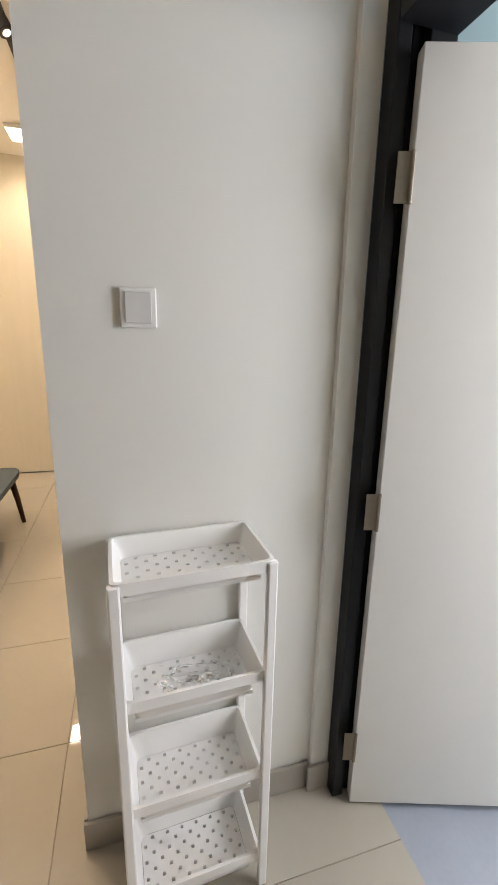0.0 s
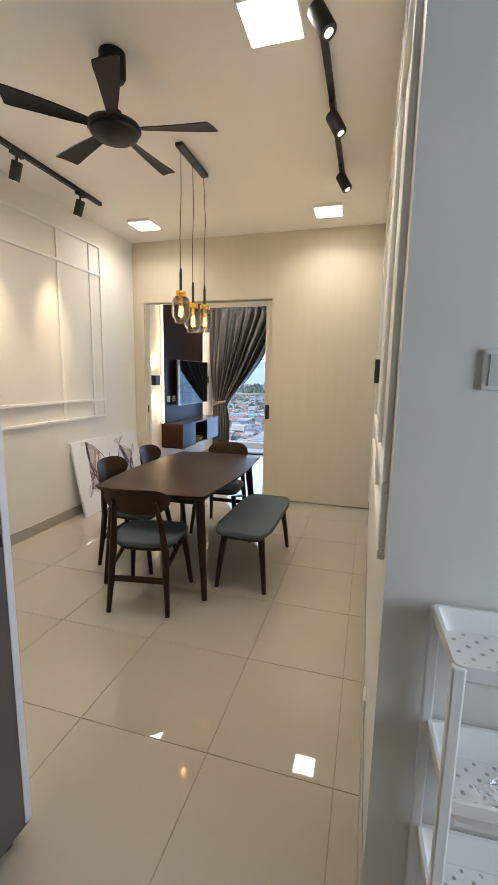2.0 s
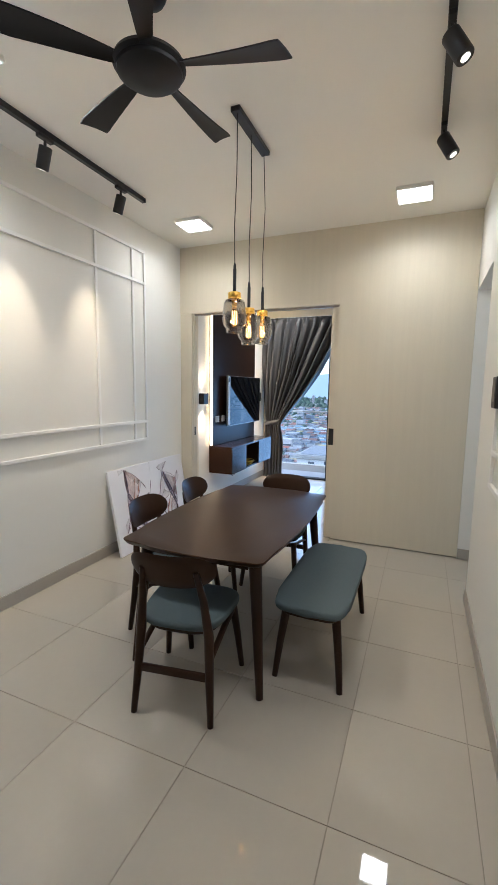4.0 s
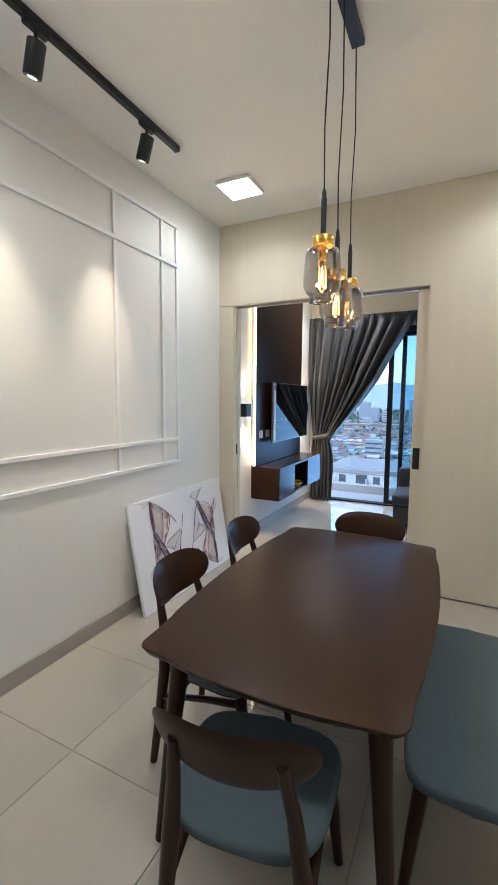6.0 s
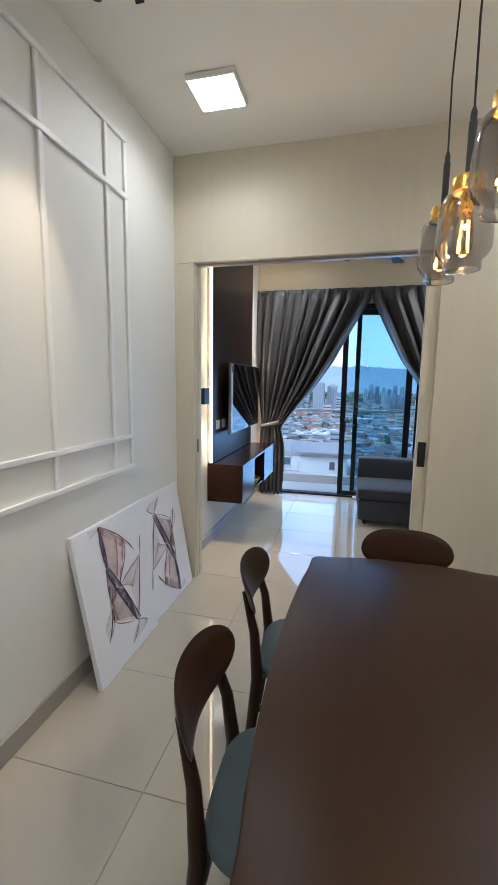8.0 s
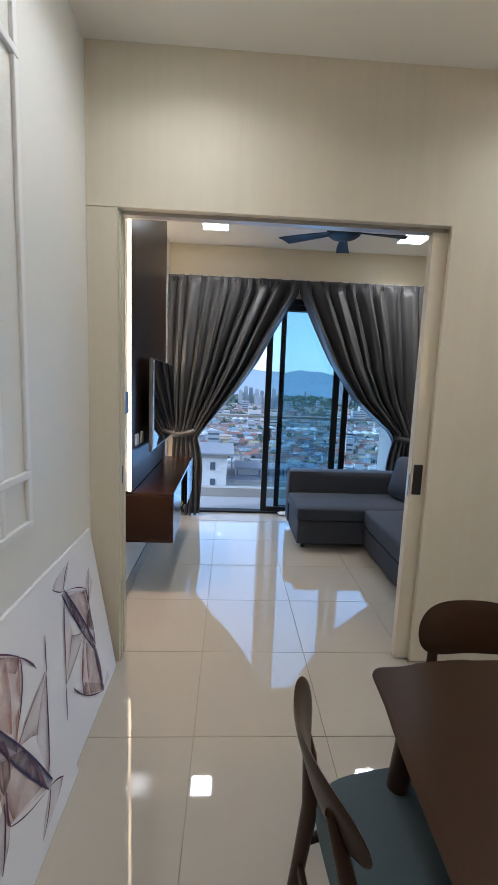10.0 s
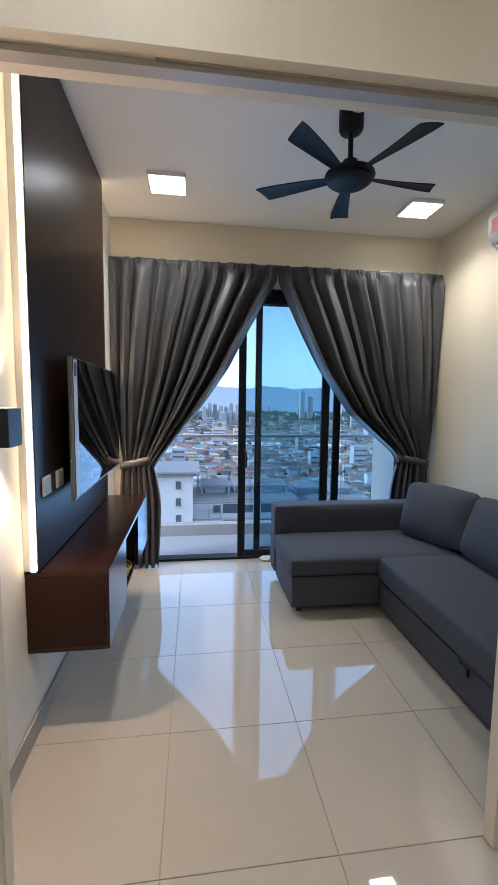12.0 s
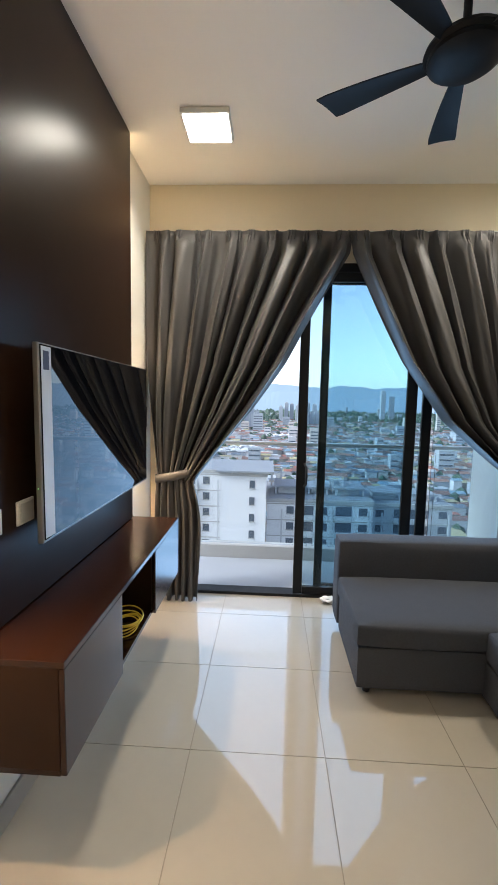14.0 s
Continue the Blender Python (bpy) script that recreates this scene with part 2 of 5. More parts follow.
def lathe(profile, sides=32, x=0.0, y=0.0, closed=False):
    """Turns a profile of (radius, z) about the vertical through x, y."""
    bm = bmesh.new()
    rings = []
    for r, z in profile:
        rings.append([bm.verts.new((x + r * math.cos(2 * math.pi * k / sides), y + r * math.sin(2 * math.pi * k / sides), z)) for k in range(sides)])
    pairs = list(zip(rings, rings[1:])) + ([(rings[-1], rings[0])] if closed else [])
    for r0, r1 in pairs:
        for k in range(sides):
            bm.faces.new((r0[k], r0[(k + 1) % sides], r1[(k + 1) % sides], r1[k]))
    if not closed:
        bm.faces.new(rings[0][::-1])
        bm.faces.new(rings[-1])
    return bm


def slab(outline, z0, z1, bevel=0.0, seg=3):
    """A plate with the given outline, its rim rounded."""
    bm = bmesh.new()
    vs = [bm.verts.new((x, y, z0)) for x, y in outline]
    f = bm.faces.new(vs)
    res = bmesh.ops.extrude_face_region(bm, geom=[f])
    top = [g for g in res["geom"] if isinstance(g, bmesh.types.BMVert)]
    for v in top:
        v.co.z = z1
    if bevel:
        rim = [e for e in bm.edges if abs(e.verts[0].co.z - e.verts[1].co.z) < 1e-6]
        bmesh.ops.bevel(bm, geom=rim, offset=bevel, segments=seg, affect="EDGES", profile=0.5)
    return bm


def superellipse(hx, hy, power=4.0, count=48, cx=0.0, cy=0.0):
    out = []
    for k in range(count):
        a = 2 * math.pi * k / count
        c, s = math.cos(a), math.sin(a)
        out.append((cx + hx * math.copysign(abs(c) ** (2 / power), c), cy + hy * math.copysign(abs(s) ** (2 / power), s)))
    return out


def setting(name, bm, mat, label, category):
    return solo(name, bm, mat, label, category, kind="structure")


# ---- the large structure ----
def wall(name, x0, x1, y0, y1, z0=0.0, z1=CEIL, mat=None, label="plain off-white painted plaster wall", bevel=0.0):
    return setting(name, box(x0, x1, y0, y1, z0, z1, bevel), mat or M_WALL, label, "wall")


wall("wall_west", -3.36, -3.16, 0.70, 7.88)
wall("wall_living_east", -0.08, 0.12, 5.05, 7.68, mat=M_CREAM)
wall("wall_dining_east", -0.14, -0.03, 1.15, 4.02, label="white painted wall with raised rectangular mouldings")
setting("wall_dining_east_head", box(-0.14, -0.03, 4.02, 4.90, 2.45, CEIL), M_WALL, "white painted wall above a passage opening", "wall")
wall("wall_switch", -0.14, 0.62, 1.025, 1.15, label="white painted wall end with a light switch")
wall("wall_passage_south", -0.03, 2.4, 3.90, 4.02)
wall("wall_passage_north", -0.14, 2.4, 4.90, 5.05)
setting("wall_passage_end", box(2.4, 2.5, 3.9, 5.05, 0, CEIL), M_WALL, "plain white wall closing the passage", "wall")
wall("wall_kitchen_nib", 0.56, 0.62, 1.005, 1.025, label="narrow step in white plaster beside the door frame")
setting("wall_yard_door", box(0.62, 0.77, -1.6, 0.10, 0, CEIL), M_WALL, "plain white wall beside the yard door", "wall")
wall("wall_yard_north", 0.62, 2.2, 1.03, 1.15, label="plain painted yard wall", mat=material("yard_wall_teal_paint", (0.20, 0.29, 0.31), 0.6, var=0.05))
wall("wall_yard_east", 2.1, 2.2, -1.6, 1.03)
wall("wall_south", -2.1, 2.2, -1.75, -1.6)
wall("wall_kitchen_west", -2.1, -1.95, -1.6, 0.85)
wall("wall_dining_south", -3.16, -1.95, 0.70, 0.85)

# window wall with one wide opening
OX0, OX1, OTOP = -2.93, -0.33, 2.58
wall("wall_north_left", -3.16, OX0, 7.68, 7.88, mat=M_CREAM)
wall("wall_north_right", OX1, 0.12, 7.68, 7.88, mat=M_CREAM)
wall("wall_north_head", OX0, OX1, 7.68, 7.88, OTOP, CEIL, mat=M_CREAM)

setting("ceiling", box(-3.36, 2.5, -1.75, 7.88, CEIL, CEIL + 0.15), M_CEIL, "flat off-white painted ceiling", "ceiling")
floor = setting("floor", box(-3.16, 0.77, -1.6, 7.72, -0.15, -0.004), M_GROUT, "polished cream porcelain tiles laid in a grid", "floor")
setting("floor_passage", box(0.77, 2.4, 4.02, 4.90, -0.15, 0.0), M_TILE, "polished cream passage floor", "floor")
setting("floor_yard", box(0.77, 2.1, -1.6, 1.03, -0.15, -0.01), M_YARD, "matt grey-blue tiled yard floor", "floor")

# partition faced with cream wood laminate, with a sliding leaf
PY0, PY1 = 4.90, 5.05
setting("wall_partition_left", box(-3.16, -3.01, PY0, PY1, 0.0, 2.40, 0.002), M_PANELWOOD, "narrow cream wood-grain partition strip", "wall")
setting("wall_partition_head", box(-3.16, -1.3402, PY0, PY1, 2.403, CEIL), M_PANELWOOD, "cream wood-grain panel above the opening", "wall")
setting("wall_partition_front", box(-1.340, -0.142, PY0, PY0 + 0.026, 0.012, CEIL), M_PANELWOOD, "large cream wood-grain partition panel", "wall")
setting("wall_partition_back", box(-1.340, -0.08, PY1 - 0.05, PY1, 0.0, CEIL), M_PANELWOOD, "cream wood-grain back of the partition", "wall")
setting("trim_track", box(-3.0, -1.343, 4.945, 4.985, 2.385, 2.4025), M_SKIRT, "slim greige sliding door track", "trim")
setting("trim_track_slot", box(-2.535, -1.343, 4.937, 4.9435, 2.3985, 2.4025), M_SKIRT, "greige slot of the sliding door track", "trim")
sliding = thing("sliding_door", (-1.42, 4.96, 0.0), 0, "cream wood-grain sliding door slid almost open into its pocket", "door")
part("leaf", box(0.0, 0.95, -0.026, 0.026, 0.008, 2.382, 0.003), M_PANELWOOD, sliding)
part("pull_plate", box(0.012, 0.062, -0.031, -0.0262, 1.0, 1.17, 0.004), M_BLACK, sliding, "black recessed pull plate")
part("edge_latch", box(-0.004, 0.0003, -0.012, 0.012, 0.99, 1.11, 0.0015), M_STEEL, sliding, "grey metal edge latch")
strike = solo("strike_plate", box(-3.0105, -3.0065, 4.955, 4.978, 1.01, 1.11, 0.001), M_BLACK, "small dark metal strike plate on the jamb", "strike plate")
for k in range(2):
    setting("trim_jamb_rebate", box(-3.0098, -3.002, 4.93 + 0.05 * k, 4.938 + 0.05 * k, 0.0, 2.385), M_PANELWOOD, "thin cream jamb bead", "trim")


def skirting(name, x0, x1, y0, y1):
    return setting(name, box(x0, x1, y0, y1, 0.0, 0.10, 0.002), M_SKIRT, "greige tile skirting", "baseboard")


skirting("baseboard_west", -3.158, -3.146, 0.852, 4.897)
skirting("baseboard_living_west", -3.158, -3.146, 5.053, 7.677)
skirting("baseboard_dining_east", -0.152, -0.141, 1.027, 4.03)
skirting("baseboard_switch", -0.152, 0.555, 1.010, 1.0225)
skirting("baseboard_nib", 0.545, 0.622, 0.992, 1.0025)
skirting("baseboard_passage", -0.139, 1.5, 4.886, 4.8975)
skirting("baseboard_living_east", -0.094, -0.082, 5.053, 7.677)
skirting("baseboard_north_left", -3.144, OX0, 7.665, 7.6775)


# raised wall mouldings
def rail(name, x0, x1, y0, y1, z0, z1):
    return setting(name, box(x0, x1, y0, y1, z0, z1, 0.004, 2), M_TRIM, "white painted raised wall moulding", "trim")


XW = -3.1605
for z in (2.88, 2.585, 1.22, 1.035):
    rail("trim_moulding_west", XW, XW + 0.018, 0.90, 4.235, z - 0.014, z + 0.014)
for y in (0.915, 1.10, 1.60, 3.55, 4.035, 4.22):
    rail("trim_moulding_west", XW, XW + 0.016, y - 0.014, y + 0.014, 1.05, 1.205)
    rail("trim_moulding_west", XW, XW + 0.016, y - 0.014, y + 0.014, 1.235, 2.57)
    rail("trim_moulding_west", XW, XW + 0.016, y - 0.014, y + 0.014, 2.60, 2.865)
XE = -0.1395
for z in (2.88, 2.575, 1.235, 1.05):
    rail("trim_moulding_east", XE - 0.02, XE, 1.125, 3.30, z - 0.014, z + 0.014)
for y in (1.14, 1.85, 2.02, 3.285):
    rail("trim_moulding_east", XE - 0.018, XE, y - 0.014, y + 0.014, 1.065, 1.22)
    rail("trim_moulding_east", XE - 0.018, XE, y - 0.014, y + 0.014, 1.25, 2.56)
    rail("trim_moulding_east", XE - 0.018, XE, y - 0.014, y + 0.014, 2.59, 2.865)


# ---- yard door ----
def yard_door():
    fr = thing("door_frame", (0.62, 1.0, 0.0), 0, "black aluminium door frame with a transom above", "door frame")
    part("jamb", box(0.0, 0.036, -0.045, 0.004, 0.0, 2.62, 0.003), M_ALU, fr)
    part("stop", box(0.048, 0.075, -0.03, -0.002, 0.0, 2.62, 0.002), M_ALU, fr)
    part("rear_jamb", box(0.078, 0.148, -0.05, -0.002, 0.0, 2.62, 0.003), M_ALU, fr)
    part("header", box(0.0, 0.148, -0.90, -0.047, 2.13, 2.19, 0.003), M_ALU, fr)
    part("transom_rail", box(0.0, 0.148, -0.90, -0.047, 2.56, 2.62, 0.003), M_ALU, fr)
    part("near_jamb", box(0.0, 0.148, -0.90, -0.86, 0.0, 2.129, 0.003), M_ALU, fr)
    pane = part("transom_pane", box(0.06, 0.066, -0.86, -0.047, 2.192, 2.558), M_TINT, fr, "teal transom glass")
    pane.visible_shadow = False
    setting("wall_yard_head", box(0.62, 0.77, 0.10, 1.03, 2.625, CEIL), M_WALL, "white wall above the yard door", "wall")
    d = thing("door", (0.676, 0.960, 0.0), -17, "open white flush door hung on steel hinges", "door")
    part("leaf", box(0.0, 0.80, -0.042, 0.0, 0.012, 2.085, 0.002), M_DOOR, d)
    for z in (0.24, 1.03, 1.83):
        h = part("hinge", box(-0.036, 0.003, -0.0455, -0.0422, z - 0.052, z + 0.052, 0.001), M_HINGE, d, "brushed steel butt hinge")
        part("hinge_pin", tube([(-0.002, -0.047, z - 0.053), (-0.002, -0.047, z + 0.053)], 0.005, 10), M_HINGE, h)


yard_door()

# ---- windows ----
GY = 7.76


def window_wall():
    w = thing("window_1", (-1.545, GY, 0.0), 0, "black aluminium sliding glass doors, partly open to the balcony", "window")
    w["kind"] = "structure"

    def bar(name, x0, x1, z0, z1, y0=-0.03, y1=0.03):
        return part(name, box(x0 + 1.545, x1 + 1.545, y0, y1, z0, z1, 0.003), M_ALU, w)

    bar("frame_head", OX0, OX1, 2.520, 2.580, -0.06, 0.06)
    bar("frame_left", OX0, OX0 + 0.05, 0.0, 2.518, -0.06, 0.06)
    bar("frame_right", OX1 - 0.05, OX1, 0.0, 2.518, -0.06, 0.06)
    bar("track", OX0, OX1, -0.003, 0.022, -0.06, 0.06)
    bar("stile", -2.015, -1.945, 0.03, 2.510, -0.055, -0.015)
    bar("stile", -1.845, -1.785, 0.03, 2.510, 0.015, 0.055)
    bar("stile", -1.20, -1.125, 0.03, 2.510, -0.055, -0.015)
    bar("stile", -1.055, -0.985, 0.03, 2.510, 0.015, 0.055)
    bar("bottom_rail", -1.942, -1.203, 0.03, 0.085, -0.055, -0.015)
    bar("bottom_rail", -1.782, -1.058, 0.03, 0.085, 0.017, 0.053)
    bar("bottom_rail", -0.982, OX1 - 0.052, 0.03, 0.085, -0.055, -0.015)
    bar("top_rail", -1.942, -1.203, 2.450, 2.510, -0.055, -0.015)
    bar("top_rail", -1.782, -1.058, 2.450, 2.510, 0.017, 0.053)
    bar("top_rail", -0.982, OX1 - 0.052, 2.450, 2.510, -0.055, -0.015)
    for x0, x1, y in ((-1.944, -1.202, -0.035), (-1.784, -1.057, 0.035), (-0.984, OX1 - 0.051, -0.035)):
        p = part("pane", box(x0 + 1.545, x1 + 1.545, y - 0.003, y + 0.003, 0.086, 2.449), M_TINT, w, "teal tinted glass pane")
        p.visible_shadow = False
    hx = -1.955 + 1.545
    part("pull_handle", tube([(hx, -0.056, 0.90), (hx + 0.012, -0.085, 0.92), (hx + 0.016, -0.092, 0.99), (hx + 0.012, -0.085, 1.06), (hx, -0.056, 1.08)], 0.009, 10), M_BLACK, w, "black bowed pull handle", True)


window_wall()


def balcony():
    setting("floor_balcony", box(-4.2, 0.6, 7.725, 8.60, -0.20, -0.045), M_BALTILE, "pale grey tiled balcony floor", "floor")
    setting("trim_door_sill", box(OX0, OX1, 7.725, 7.88, -0.15, -0.006), M_CONCRETE, "pale stone door sill", "trim")
    setting("wall_balcony_kerb", box(-4.2, 0.6, 8.605, 8.75, -0.4, 0.085, 0.006), M_CONCRETE, "low painted concrete balcony kerb", "wall")
    setting("wall_balcony_side", box(-0.26, -0.06, 7.885, 8.60, -0.045, 3.0), material("balcony_white_render", (0.75, 0.76, 0.77), 0.7, var=0.04, fine=0.02), "white rendered balcony side wall", "wall")
    setting("wall_balcony_soffit", box(-4.2, 0.6, 7.885, 8.2, 3.0, 3.12), M_CEIL, "white balcony soffit", "ceiling")
    b = thing("balustrade", (-1.8, 8.68, 0.085), 0, "frameless glass balustrade with a pale metal handrail", "balustrade")
    part("handrail", box(-2.4, 2.4, -0.028, 0.028, 1.03, 1.065, 0.008, 3), M_RAIL, b)
    for k in range(4):
        g = part("glass_panel", box(-2.38 + 1.2 * k, -1.22 + 1.2 * k, -0.006, 0.006, 0.001, 1.028), M_BALGLASS, b)
        g.visible_shadow = False


balcony()


# ---- dining furniture ----
def dining_table():
    t = thing("dining_table", (-1.585, 3.118, 0.0), 0, "dark walnut dining table with gently bowed edges", "table")
    out = []
    n = 14
    hw, hl, bow, bowe = 0.412, 0.720, 0.042, 0.04

    def corner(cx, cy, a0):
        r = 0.05
        return [(cx + r * math.cos(radians(a0 + 90 * k / 5)), cy + r * math.sin(radians(a0 + 90 * k / 5))) for k in range(6)]

    sides = []
    for k in range(1, n):
        s = k / n
        sides.append(s)
    out += corner(hw - 0.045, -hl + 0.045, -90)
    out += [(hw + bow * math.sin(math.pi * s), -hl + 0.05 + (2 * hl - 0.1) * s) for s in sides]
    out += corner(hw - 0.045, hl - 0.045, 0)
    out += [(hw - 0.05 - (2 * hw - 0.1) * s, hl + bowe * math.sin(math.pi * s)) for s in sides]
    out += corner(-hw + 0.045, hl - 0.045, 90)
    out += [(-hw - bow * math.sin(math.pi * s), hl - 0.05 - (2 * hl - 0.1) * s) for s in sides]
    out += corner(-hw + 0.045, -hl + 0.045, 180)
    out += [(-hw + 0.05 + (2 * hw - 0.1) * s, -hl - bowe * math.sin(math.pi * s)) for s in sides]
    bm = slab(out, 0.718, 0.75)
    # long chamfer under the rim
    for v in bm.verts:
        if v.co.z < 0.73:
            v.co.x *= 0.955
            v.co.y *= 0.972
    rim = [e for e in bm.edges if abs(e.verts[0].co.z - e.verts[1].co.z) < 1e-6]
    bmesh.ops.bevel(bm, geom=rim, offset=0.009, segments=3, affect="EDGES", profile=0.5)
    part("tabletop", bm, M_WALNUT, t, smooth=True)
    for sx in (-1, 1):
        part("apron", box(sx * 0.31 - 0.011, sx * 0.31 + 0.011, -0.56, 0.56, 0.65, 0.7165, 0.003), M_WALNUT_LEG, t)
    for sy in (-1, 1):
        part("apron", box(-0.29, 0.29, sy * 0.585 - 0.011, sy * 0.585 + 0.011, 0.65, 0.7165, 0.003), M_WALNUT_LEG, t)
    for sx in (-1, 1):
        for sy in (-1, 1):
            part("leg", tube([(sx * 0.385, sy * 0.645, 0.0), (sx * 0.355, sy * 0.615, 0.36), (sx * 0.325, sy * 0.585, 0.716)], [0.0195, 0.027, 0.035], 16), M_WALNUT_LEG, t, smooth=True)
    return t


def cushion(out, z0, z1, dome=0.012, bevel=0.018):
    bm = slab(out, z0, z1, bevel, 4)
    return bm


def dining_chair():
    """Faces +y from its base; the back is at -y."""
    c = thing("dining_chair", (0, 0, 0), 0, "dark walnut dining chair with a slate teal upholstered seat", "chair", "chairs round the table")
    out = []
    for x, y in superellipse(0.225, 0.215, 3.6, 40, 0, 0.02):
        w = 1.0 + 0.10 * (y / 0.215)
        out.append((x * w, y))
    part("seat", cushion(out, 0.430, 0.468, bevel=0.016), M_SEAT, c, "slate teal fabric seat pad", True)
    inner = [(x * 0.86, y * 0.86) for x, y in out]
    part("seat_frame", slab(inner, 0.402, 0.429, 0.004, 1), M_WALNUT_LEG, c, smooth=True)
    for s in (-1, 1):
        part("front_leg", tube([(s * 0.225, 0.235, 0.0), (s * 0.205, 0.205, 0.22), (s * 0.185, 0.175, 0.40)], [0.0150, 0.0195, 0.023], 14), M_WALNUT_LEG, c, smooth=True)
        part("back_leg", tube([(s * 0.196, -0.232, 0.0), (s * 0.182, -0.205, 0.22), (s * 0.172, -0.185, 0.42), (s * 0.152, -0.203, 0.60), (s * 0.130, -0.244, 0.755)], [0.0150, 0.0205, 0.024, 0.019, 0.013], 14), M_WALNUT_LEG, c, smooth=True)
        part("side_rail", tube([(s * 0.19, 0.17, 0.385), (s * 0.185, 0.02, 0.355), (s * 0.178, -0.19, 0.30)], [0.019, 0.017, 0.015], 10, 0.6), M_WALNUT_LEG, c, smooth=True)
    board = box(-0.180, 0.180, -0.214, -0.197, 0.205, 0.245, 0.004)
    for v in board.verts:
        if v.co.z < 0.225:
            v.co.z += 0.010 * (1 - (v.co.x / 0.18) ** 2)
    part("rear_stretcher", board, M_WALNUT_LEG, c, smooth=True)
    # bent plywood backrest: a rounded bar, bowed round the sitter
    bm = bmesh.new()
    cols = 29
    front, back = [], []
    for i in range(cols):
        u = math.sin(math.pi / 2 * (-1 + 2 * i / (cols - 1)))
        x = 0.212 * u
        hgt = 0.086 * (max(0.0, 1 - abs(u) ** 3.6)) ** 0.5
        yb = -0.258 + 0.062 * u * u
        rf, rb = [], []
        for j in range(9):
            w = -1 + 2 * j / 8
            z = 0.748 + w * hgt + 0.004 * u * u
            lean = -0.30 * w * hgt
            th = 0.009 * (max(0.02, 1 - abs(w) ** 6)) * (max(0.02, 1 - abs(u) ** 10))
            rf.append(bm.verts.new((x, yb + lean + th, z)))
            rb.append(bm.verts.new((x, yb + lean - th, z)))
        front.append(rf)
        back.append(rb)
    for i in range(cols - 1):
        for j in range(8):
            bm.faces.new((front[i][j], front[i + 1][j], front[i + 1][j + 1], front[i][j + 1]))
            bm.faces.new((back[i][j], back[i][j + 1], back[i + 1][j + 1], back[i + 1][j]))
        for j in (0, 8):
            bm.faces.new((front[i][j], back[i][j], back[i + 1][j], front[i + 1][j]))
    bmesh.ops.remove_doubles(bm, verts=bm.verts[:], dist=0.0004)
    part("backrest", bm, M_WALNUT, c, smooth=True)
    return c


def bench():
    b = thing("dining_bench", (-1.010, 3.105, 0.0), 0, "long bench with slate teal upholstered seat and walnut legs", "bench")
    part("seat", cushion(superellipse(0.202, 0.490, 6.5, 64), 0.412, 0.452, bevel=0.016), M_SEAT, b, "slate teal fabric seat pad", True)
    part("seat_base", slab(superellipse(0.165, 0.455, 7, 48), 0.383, 0.4115, 0.003, 1), M_WALNUT_LEG, b)
    for sx in (-1, 1):
        for sy in (-1, 1):
            part("leg", tube([(sx * 0.178, sy * 0.432, 0.0), (sx * 0.158, sy * 0.405, 0.20), (sx * 0.135, sy * 0.375, 0.384)], [0.0160, 0.0205, 0.025], 14), M_WALNUT_LEG, b, smooth=True)
    return b


dining_table()
chair = dining_chair()
chair.matrix_world = pose(-1.575, 2.412, 0, 0, 0, 9)
tagged(chair, label="dark walnut dining chair with teal seat, at the table's end")
c2 = copy_thing(chair, pose(-1.972, 2.915, 0, 0, 0, -88))
c3 = copy_thing(chair, pose(-1.98, 3.555, 0, 0, 0, -86))
c4 = copy_thing(chair, pose(-1.56, 3.80, 0, 0, 0, 180))
tagged(c2, label="dark walnut dining chair with teal seat, along the table")
tagged(c3, label="dark walnut dining chair with teal seat, turned a little")
tagged(c4, label="dark walnut dining chair with teal seat, before the opening")
bench()


